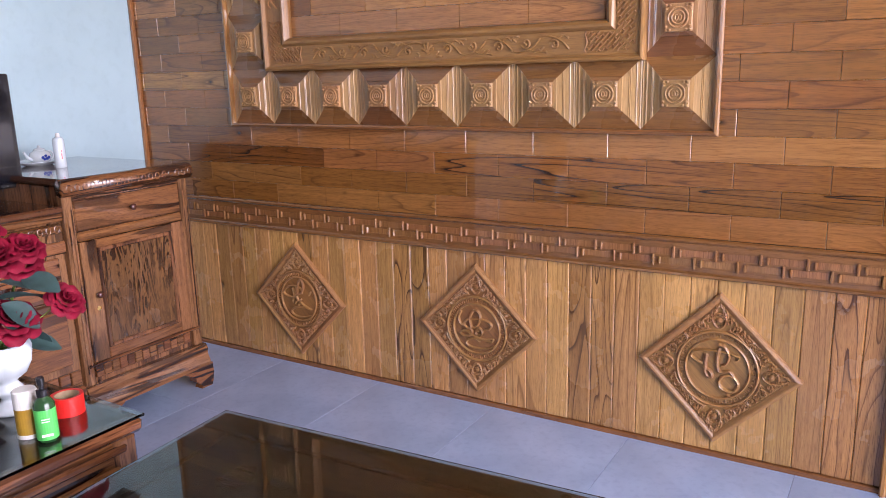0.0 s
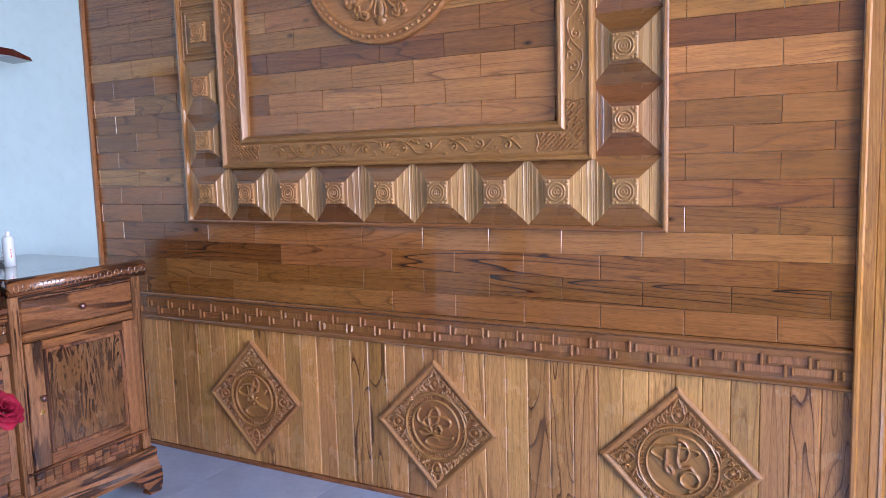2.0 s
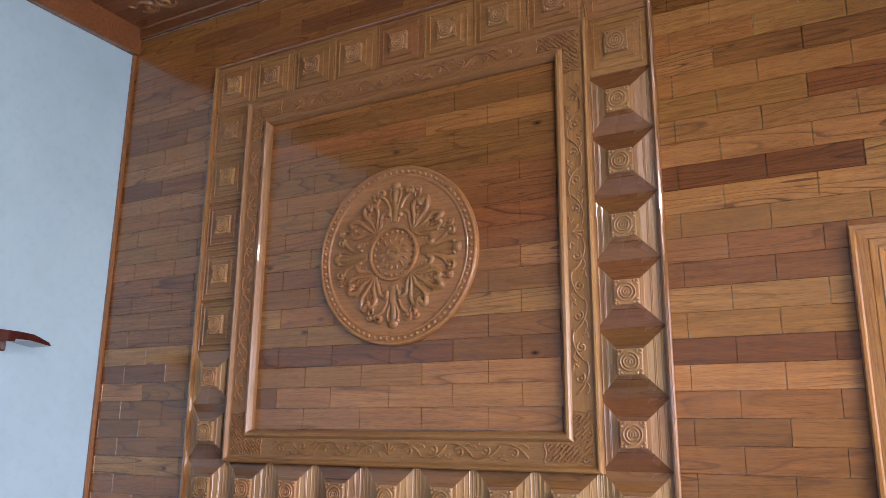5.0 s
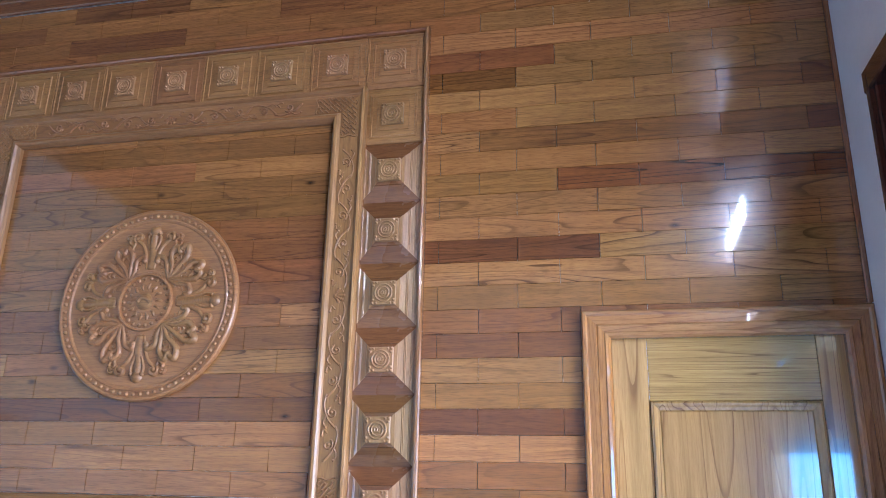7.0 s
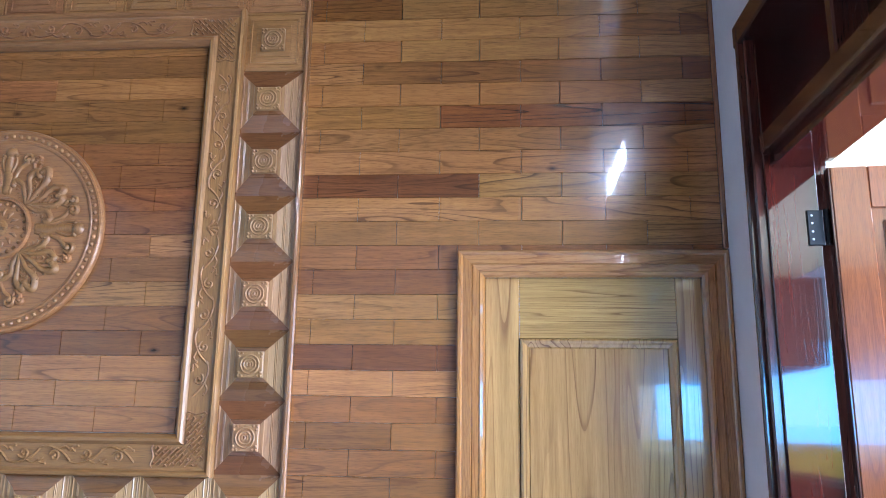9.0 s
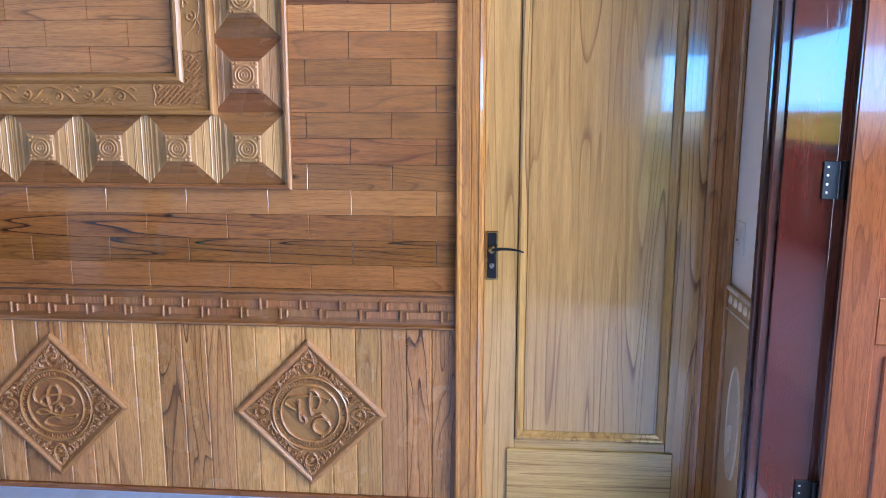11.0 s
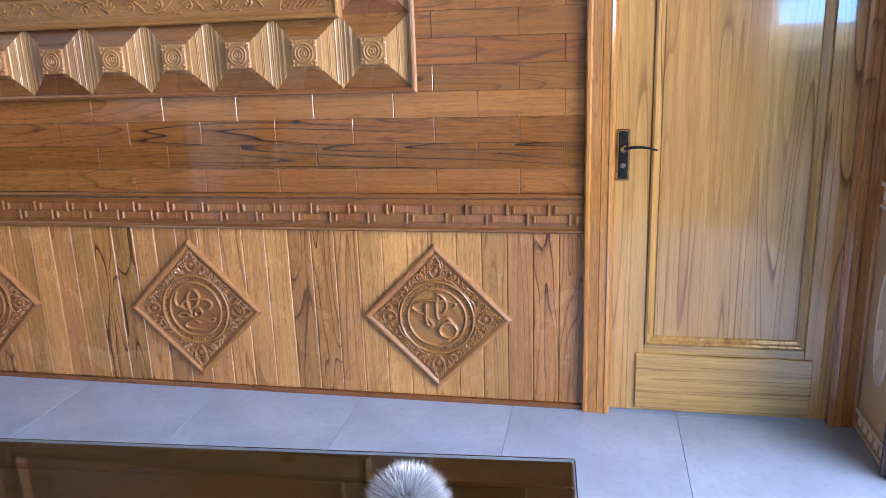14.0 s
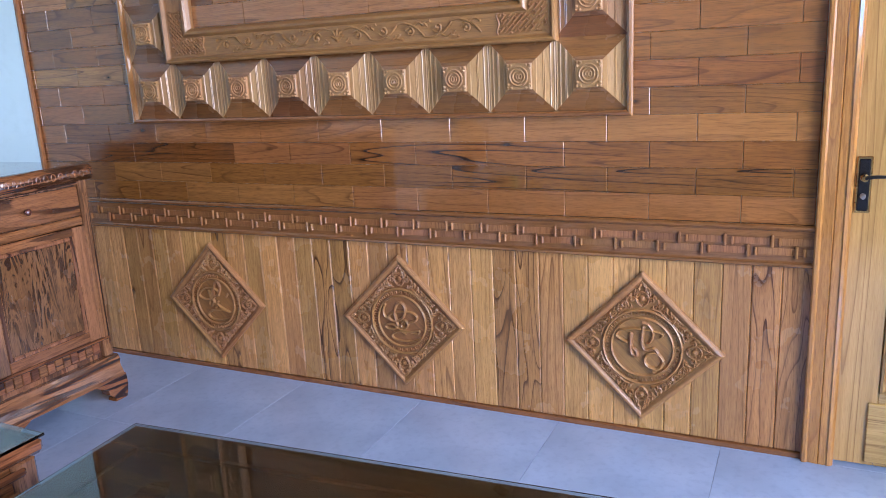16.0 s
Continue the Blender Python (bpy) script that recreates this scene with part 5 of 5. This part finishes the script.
for sx in (-1, 1):
    part("apron", box(min(sx * (hx - 0.05), sx * (hx - 0.075)), max(sx * (hx - 0.05), sx * (hx - 0.075)), -hy + 0.08, hy - 0.08, TH0 - 0.15, TH0 - 0.046, 0.004), TABLEW, table)
    for sy in (-1, 1):
        bm = bmesh.new()
        prev = None
        for z, r, o in ((0.0, 0.040, 0.012), (0.03, 0.045, 0.010), (0.08, 0.034, 0.0), (0.3, 0.034, -0.006), (0.46, 0.046, 0.002), (TH0 - 0.046, 0.050, 0.004)):
            q = [bm.verts.new((sx * (hx - 0.075 + o) + a * r, sy * (hy - 0.075 + o) + b * r, z)) for a, b in ((-1, -1), (1, -1), (1, 1), (-1, 1))]
            if prev:
                for i in range(4):
                    bm.faces.new((prev[i], prev[(i + 1) % 4], q[(i + 1) % 4], q[i]))
            else:
                bm.faces.new(q[::-1])
            prev = q
        bm.faces.new(prev)
        part("leg", bm, TABLEW, table)

# fluffy silver duster on the table
rng = random.Random(9)
duster = tagged(empty("tinsel_pompom", pose(-0.246, -1.702, TH0)), "fluffy silver-white tinsel ball on the glass table", "ornament")
bm = bmesh.new()
R = 0.070
for i in range(7000):
    z = rng.uniform(-0.75, 1)
    a = rng.uniform(0, 2 * math.pi)
    s = math.sqrt(1 - z * z)
    d = Vector((s * math.cos(a), s * math.sin(a), z))
    side = d.cross(Vector((rng.uniform(-1, 1), rng.uniform(-1, 1), rng.uniform(-1, 1)))).normalized() * 0.0006
    bend = Vector((rng.uniform(-1, 1), rng.uniform(-1, 1), rng.uniform(-0.6, 1))) * 0.006
    r1 = R * rng.uniform(0.86, 1.04)
    p0, p1, p2 = d * R * 0.35, d * r1 * 0.75 + bend * 0.4, d * r1 + bend
    v = [bm.verts.new(p) for p in (p0 - side, p0 + side, p1 + side, p1 - side, p2)]
    bm.faces.new(v[:4])
    bm.faces.new((v[3], v[2], v[4]))
part("tinsel", bm, FLUFF, duster, "silver strands", pose(0, 0, 0.071))
part("core", lathe(((0.02, 0.0), (0.04, 0.02), (0.05, 0.06), (0.04, 0.09), (0.02, 0.105)), 16), FLUFF, duster)

# ---- side table with the roses ----
side_table = tagged(empty("side_table", pose(0, 0, 0)), "rosewood side table with a dark glass top", "table")
EX0, EX1, EY0, EY1 = -2.26, -1.642, -2.26, -1.612
low_box(side_table, "glass_top", EX0, EX1, EY0, EY1, TH0 - 0.008, TH0, GLASS, 0.002, "glass sheet over dark wood")
low_box(side_table, "top", EX0 + 0.004, EX1 - 0.002, EY0 + 0.004, EY1 - 0.002, TH0 - 0.048, TH0 - 0.0085, ROSEW_H, 0.012, "streaked rosewood top edge")
low_box(side_table, "dark_inlay", EX0 + 0.03, EX1 - 0.03, EY0 + 0.03, EY1 - 0.03, TH0 - 0.03, TH0 - 0.0082, TABLEW, 0.0)
low_box(side_table, "apron", EX0 + 0.03, EX1 - 0.03, EY0 + 0.03, EY1 - 0.03, TH0 - 0.15, TH0 - 0.05, ROSEW_H, 0.006)
low_box(side_table, "apron_moulding", EX1 - 0.03, EX1 - 0.012, EY0 + 0.05, EY1 - 0.05, TH0 - 0.088, TH0 - 0.066, ROSEW_H, 0.006)
low_box(side_table, "apron_moulding", EX1 - 0.03, EX1 - 0.015, EY0 + 0.05, EY1 - 0.05, TH0 - 0.14, TH0 - 0.12, ROSEW_H, 0.006)
for xx in (EX0 + 0.05, EX1 - 0.05):
    for yy in (EY0 + 0.05, EY1 - 0.05):
        low_box(side_table, "leg", xx - 0.032, xx + 0.032, yy - 0.032, yy + 0.032, 0, TH0 - 0.05, ROSEW, 0.008)

vase = tagged(empty("flower_vase", pose(-1.966, -1.770, TH0)), "white porcelain urn vase with a ribbed bowl", "vase")
bm = lathe(((0.045, 0), (0.047, 0.006), (0.040, 0.016), (0.022, 0.030), (0.020, 0.040), (0.034, 0.050), (0.037, 0.062), (0.026, 0.076), (0.024, 0.084), (0.050, 0.104), (0.066, 0.135), (0.070, 0.165), (0.062, 0.185), (0.055, 0.184), (0.05, 0.15)), 40)
for v in bm.verts:
    if v.co.z > 0.1:
        a = math.atan2(v.co.y, v.co.x)
        k = 1 + 0.03 * math.sin(8 * a + 22 * v.co.z)
        v.co.x, v.co.y = v.co.x * k, v.co.y * k
part("urn", bm, PORCELAIN, vase, smooth=True)

bouquet = tagged(empty("rose_bouquet", pose(-1.966, -1.770, TH0 + 0.17)), "bunch of red artificial roses with dull green leaves", "flowers")


def rose_head(r):
    """A full rose: a tight heart and whorls of curled petals."""
    bm = bmesh.new()
    rng = random.Random(int(r * 10000))
    for ring_i, (n, rad, tilt, size) in enumerate(((3, 0.12, 4, 0.55), (4, 0.26, 14, 0.68), (5, 0.44, 26, 0.82), (6, 0.62, 42, 0.95), (7, 0.74, 62, 1.02))):
        for k in range(n):
            a = 2 * math.pi * (k + 0.5 * (ring_i % 2) + rng.uniform(-0.15, 0.15)) / n
            m = Matrix.Rotation(a, 4, "Z") @ Matrix.Translation((rad * r * 0.62, 0, (0.42 - 0.16 * ring_i) * r * 0.55)) @ Matrix.Rotation(radians(tilt + rng.uniform(-7, 7)), 4, "Y")
            nu, nv = 7, 6
            g = []
            for i in range(nv):
                f = i / (nv - 1)
                row = []
                for j in range(nu):
                    u = 2 * j / (nu - 1) - 1
                    w = size * r * 0.62 * math.sin(0.45 + 2.0 * f) * (1.02 if f < 0.99 else 0.8)
                    curl = -0.32 * r * max(0, f - 0.62) ** 1.2 * (1 + 0.6 * abs(u)) * (0.3 + ring_i * 0.4)
                    row.append(bm.verts.new(m @ Vector((-0.42 * u * u * w - curl * 1.4, u * w, f * size * r * 0.95 - abs(curl) * 0.7 - 0.10 * r * u * u * f))))
                g.append(row)
            for i in range(nv - 1):
                for j in range(nu - 1):
                    bm.faces.new((g[i][j], g[i][j + 1], g[i + 1][j + 1], g[i + 1][j]))
    return bm


def leaf_mesh(ln, w):
    bm = bmesh.new()
    g = []
    for i in range(8):
        f = i / 7
        ww = w * math.sin(math.pi * min(1, f * 0.96 + 0.02)) ** 0.8
        g.append([bm.verts.new((ln * f, u * ww, 0.22 * ww * abs(u) - 0.35 * ln * f * f * 0.5)) for u in (-1, -0.5, 0, 0.5, 1)])
    for p, q in zip(g, g[1:]):
        for j in range(4):
            bm.faces.new((p[j], p[j + 1], q[j + 1], q[j]))
    return bm


# heads: across the view, towards the room, height, size
heads = ((0.030, 0.02, 0.070, 0.058), (-0.06, 0.05, 0.165, 0.056), (0.02, 0.0, 0.235, 0.056), (0.155, 0.02, 0.105, 0.046), (0.065, -0.03, 0.205, 0.050), (-0.02, -0.05, 0.29, 0.055), (0.08, -0.02, 0.245, 0.045), (-0.12, 0.0, 0.10, 0.055), (-0.14, -0.04, 0.22, 0.052))
VU = Vector((0.48, 0.88, 0)).normalized()
VW = Vector((0.88, -0.48, 0)).normalized()
for u, w, h, r in heads:
    c = VU * u + VW * w + Vector((0, 0, h))
    d = (c - Vector((0, 0, -0.02))).normalized() + VW * 0.75 + Vector((0, 0, 0.3))
    q = d.to_track_quat("Z", "Y").to_matrix().to_4x4()
    part("rose", rose_head(r), ROSE_RED, bouquet, "red rose head", Matrix.Translation(c) @ q, smooth=True)
    bm = bmesh.new()
    prev = None
    for i in range(6):
        f = i / 5
        p = Vector((0, 0, -0.04)).lerp(c, f) + Vector((0, 0, 0.02 * math.sin(f * 3.1)))
        rr = [bm.verts.new(p + Vector((0.003 * math.cos(a), 0.003 * math.sin(a), 0))) for a in (0, 1.57, 3.14, 4.71)]
        if prev:
            for j in range(4):
                bm.faces.new((prev[j], prev[(j + 1) % 4], rr[(j + 1) % 4], rr[j]))
        prev = rr
    part("stem", bm, STEM, bouquet)
rng = random.Random(12)
lf = None
for i in range(26):
    u, h = rng.uniform(-0.12, 0.14), rng.uniform(0.0, 0.20)
    c = VU * u * 0.6 + VW * rng.uniform(-0.03, 0.045) + Vector((0, 0, h))
    at = Matrix.Translation(c) @ Euler((rng.uniform(-0.6, 0.6), rng.uniform(-0.2, 0.9), math.atan2(VU.y, VU.x) + (0 if u > 0 else math.pi) + rng.uniform(-0.9, 0.9))).to_matrix().to_4x4()
    if lf is None:
        lf = part("leaf", leaf_mesh(0.105, 0.036), LEAF, bouquet, "dull green leaf", at, smooth=True)
    else:
        k = again("leaf", lf, bouquet, at)

tape = tagged(empty("tape_roll", pose(-1.822, -1.704, TH0)), "roll of bright red adhesive tape", "tape")
bm = bmesh.new()
n = 40
rr = [[bm.verts.new((r * math.cos(2 * math.pi * i / n), r * math.sin(2 * math.pi * i / n), z)) for i in range(n)] for r, z in ((0.040, 0.0), (0.040, 0.049), (0.031, 0.049), (0.031, 0.0))]
for a, b in zip(rr, rr[1:] + rr[:1]):
    for i in range(n):
        bm.faces.new((a[i], a[(i + 1) % n], b[(i + 1) % n], b[i]))
part("roll", bm, TAPE, tape, smooth=False)
bm = bmesh.new()
rr = [[bm.verts.new((r * math.cos(2 * math.pi * i / n), r * math.sin(2 * math.pi * i / n), z)) for i in range(n)] for r, z in ((0.0308, 0.001), (0.0308, 0.048), (0.0285, 0.048), (0.0285, 0.001))]
for a, b in zip(rr, rr[1:] + rr[:1]):
    for i in range(n):
        bm.faces.new((a[i], a[(i + 1) % n], b[(i + 1) % n], b[i]))
part("core", bm, CARD, tape, "grey-brown cardboard core")

jar = tagged(empty("cosmetic_jar", pose(-1.783, -1.83, TH0)), "white cylinder jar with an ochre lower half", "jar")
part("base", lathe(((0.025, 0), (0.027, 0.003), (0.027, 0.075)), 28), OCHRE, jar, "ochre printed lower half")
part("cap", lathe(((0.0275, 0.0755), (0.0275, 0.116), (0.025, 0.120)), 28), PLASTIC, jar, "white cap")
part("foot_ring", lathe(((0.0255, 0.0), (0.0278, 0.001), (0.0278, 0.010), (0.0272, 0.011)), 28), PLASTIC, jar)
bottle = tagged(empty("spray_bottle", pose(-1.721, -1.822, TH0)), "small green bottle with a black spray pump", "bottle")
part("glass_body", lathe(((0.022, 0), (0.024, 0.003), (0.024, 0.092), (0.018, 0.104), (0.011, 0.110), (0.011, 0.118)), 28), GREEN_D, bottle, smooth=True)
part("label", lathe(((0.0243, 0.008), (0.0246, 0.009), (0.0246, 0.082), (0.0243, 0.083)), 28), GREEN, bottle, "bright green label")
bm = bmesh.new()
block(bm, -0.012, 0.012, -0.0004, 0.0004, 0.018, 0.024)
block(bm, -0.009, 0.009, -0.0004, 0.0004, 0.060, 0.062)
block(bm, -0.009, 0.009, -0.0004, 0.0004, 0.054, 0.056)
part("print", bm, PLASTIC, bottle, "pale printed bars", pose(0.0215, -0.013, 0, 0, 0, 60))
part("pump", lathe(((0.0125, 0.112), (0.0125, 0.128), (0.006, 0.130), (0.006, 0.138), (0.009, 0.140), (0.009, 0.156), (0.006, 0.160)), 18), BLACK, bottle)

# ---- floor tiles ----
TS = 0.604
tile_mesh = None
bm = box(-TS / 2 + 0.0008, TS / 2 - 0.0008, -TS / 2 + 0.0008, TS / 2 - 0.0008, -0.012, 0.0, 0.0008)
x = 0.330 - TS / 2 - 7 * TS
while x < XR + 0.25:
    y = -0.02 - TS / 2
    while y > YB - 0.2:
        at = pose(x, y, 0)
        if not XL - TS / 2 < x < XR + 0.1:
            pass
        elif tile_mesh is None:
            tile_mesh = part("floor_tile", bm, TILE, floor, at=at)
        else:
            again("floor_tile", tile_mesh, floor, at)
        y -= TS
    x += TS
cut = part("floor_tile", box(-TS / 2 + 0.0008, TS / 2 - 0.0008, -0.0185, 0.19, -0.012, 0.0, 0.0008), TILE, floor, at=pose(0.330 - TS / 2, 0, 0))
for i in list(range(-6, 0)) + [1]:
    again("floor_tile", cut, floor, pose(0.330 - TS / 2 + i * TS, 0, 0))

# ---- boards of the cladding ----
cladding = tagged(empty("wall_cladding"), "horizontal varnished wooden boards with bright end joints", "cladding", kind="structure")
PL = 0.3030
rows_n = int((3.83 - ROW0) / ROW) + 2
KINDS = {"g": "gold", "l": "pale", "t": "tan", "r": "rose", "d": "dark", "o": "olive", "v": "veined"}
# the timber of each board, row by row from the floor, from the east corner to the west
# olive (o) low in the west paints in the cabinet's dark reflection
# pale (l) high in the east is partly light timber, partly painted sheen
LAYOUT = """
gggggggggtttoort vvvvvvvvvooottoo vvvvvvvvvttooott gggggggggttttoot
rrrrrrttttttrrtt rrrrrrttttttrttt rrrrrrttttttllll rrrrrrttttttrrrr
ttttrrttttttttrr tttttttttttttrrr llllllttttttttll ddddddttttttttdd
ttttttttttttllll llllllttttttrrrr drrdddttttttttrr trrrrrttttttttrr
lttttttttttttrrr lllllltttttttttt lllddddtttttrttt lllllltttttttttt
llllllttttttrrrt vvvvggttttttllll lgggggttttttrrdd dttttlttttttllll
llllggtttttttttt rtllllttttttttrr lllloottttttrrrt llllrrtttttttttt
llllllttrrttttrr tllllttttrrttttt tttttttttrrttttt ttttttrrttttrrtt
rttttttttrrttttt""".split()
# the boards inside the carved frame, from its foot to its head
INNER = "llllll llllgo lllggg rrdddd rrrttt lllggl tttrrr ltrrrr rrrttt rrtttt rrrrtt rrrttt tttttt tttttt gggttt tttttt ttttgg".split()
boards = {}
rest = {}
count = 0


rng = random.Random(21)


def lay_board(kind, x0, x1, z0, z1, sort, wide_joint):
    """One board; the nearest ones are pieces of their own, the rest go into one mesh a timber."""
    global count
    w, h = x1 - x0, z1 - z0
    if count < 300:
        key = (sort, kind, round(w, 3), round(h, 3), wide_joint)
        at = pose((x0 + x1) / 2, rng.uniform(0, 0.0006), (z0 + z1) / 2)
        if key not in boards:
            bm = bmesh.new()
            g = 0.0007
            a, b, q = w / 2 - 0.0006, h / 2 - 0.0003, 0.0018 if wide_joint else 0.0008
            corners = ((-1, -1), (1, -1), (1, 1), (-1, 1))
            back = [bm.verts.new((sx * a, 0.012, sz * b)) for sx, sz in corners]
            mid = [bm.verts.new((sx * a, 0.0016, sz * b)) for sx, sz in corners]
            top = [bm.verts.new((sx * (a - q), 0.0, sz * (b - g))) for sx, sz in corners]
            for s, t in ((back, mid), (mid, top)):
                for i in range(4):
                    bm.faces.new((s[i], s[(i + 1) % 4], t[(i + 1) % 4], t[i]))
            bm.faces.new(top)
            boards[key] = part("cladding_board", bm, (PLANKS if sort == "outer" else INNER_PLANKS)[kind], cladding, at=at)
        else:
            again("cladding_board", boards[key], cladding, at)
    else:
        rest.setdefault((sort, kind), []).append((x0, x1, z0, z1))
    count += 1


# inside the carved frame
IX0, IX1 = FX0 + FW - 0.004, FX1 - FW + 0.004
for j, line in enumerate(INNER):
    z0 = max(FZ0 + FW - 0.004, ROW0 + (j + 8.5) * ROW)
    z1 = min(FZ1 - FW + 0.004, ROW0 + (j + 9.5) * ROW)
    x1, i = IX1, 0
    joint = (-0.264 if j % 2 else -0.105) + 4 * PL
    while x1 > IX0 + 0.003 and z1 - z0 > 0.01:
        while joint > x1 - 0.004:
            joint -= PL
        x0 = max(joint, IX0)
        lay_board(KINDS[line[min(i, 5)]], x0, x1, z0, z1, "inner", False)
        x1, i = x0, i + 1

for r in range(rows_n):
    z0 = ROW0 + r * ROW
    z1 = min(z0 + ROW, 3.828)
    if z1 - z0 < 0.02:
        continue
    x1 = XR - 0.001
    joint = (-0.085 if r % 2 else -0.241) + 4 * PL
    i = 0
    while x1 > XL + 0.003:
        while joint > x1 - 0.004:
            joint -= PL
        x0 = max(joint, XL + 0.002)
        zb = z0
        i += 1
        if z0 < KT - 0.002 and x1 > K0 + 0.002:
            if z1 > KT + 0.008:
                x0, zb = max(x0, K0 - 0.001), KT + 0.0005
            elif x0 >= K0 - 0.001:
                x1 = x0
                continue
            else:
                x1 = K0 - 0.001
        behind = x0 > PX0 + 0.005 and x1 < PX1 - 0.005 and zb > PZ0 + 0.005 and z1 < PZ1 - 0.005
        if not behind:
            lay_board(KINDS[LAYOUT[min(r, 32)][min(i - 1, 15)]], x0, x1, zb, z1, "outer", r < 5 and x0 > -2.3)
        x1 = x0
for (sort, kind), items in rest.items():
    verts, faces = [], []
    for x0, x1, z0, z1 in items:
        o = len(verts)
        a = ((x0 + 0.0006, z0 + 0.0003), (x1 - 0.0006, z0 + 0.0003), (x1 - 0.0006, z1 - 0.0003), (x0 + 0.0006, z1 - 0.0003))
        b = ((x0 + 0.0015, z0 + 0.0010), (x1 - 0.0015, z0 + 0.0010), (x1 - 0.0015, z1 - 0.0010), (x0 + 0.0015, z1 - 0.0010))
        verts += [(px, 0.012, pz) for px, pz in a] + [(px, 0.0016, pz) for px, pz in a] + [(px, 0.0, pz) for px, pz in b]
        for s in (0, 4):
            faces += [(o + s + i, o + s + (i + 1) % 4, o + s + 4 + (i + 1) % 4, o + s + 4 + i) for i in range(4)]
        faces.append((o + 8, o + 9, o + 10, o + 11))
    me = bpy.data.meshes.new("upper_boards")
    me.from_pydata(verts, [], faces)
    bmf = bmesh.new()
    bmf.from_mesh(me)
    bmesh.ops.recalc_face_normals(bmf, faces=bmf.faces[:])
    bmf.to_mesh(me)
    bmf.free()
    me.materials.append((PLANKS if sort == "outer" else INNER_PLANKS)[kind])
    ob = new("upper_boards", me)
    ob.parent = cladding
    tagged(ob, "upper rows of varnished boards", kind="stuff")
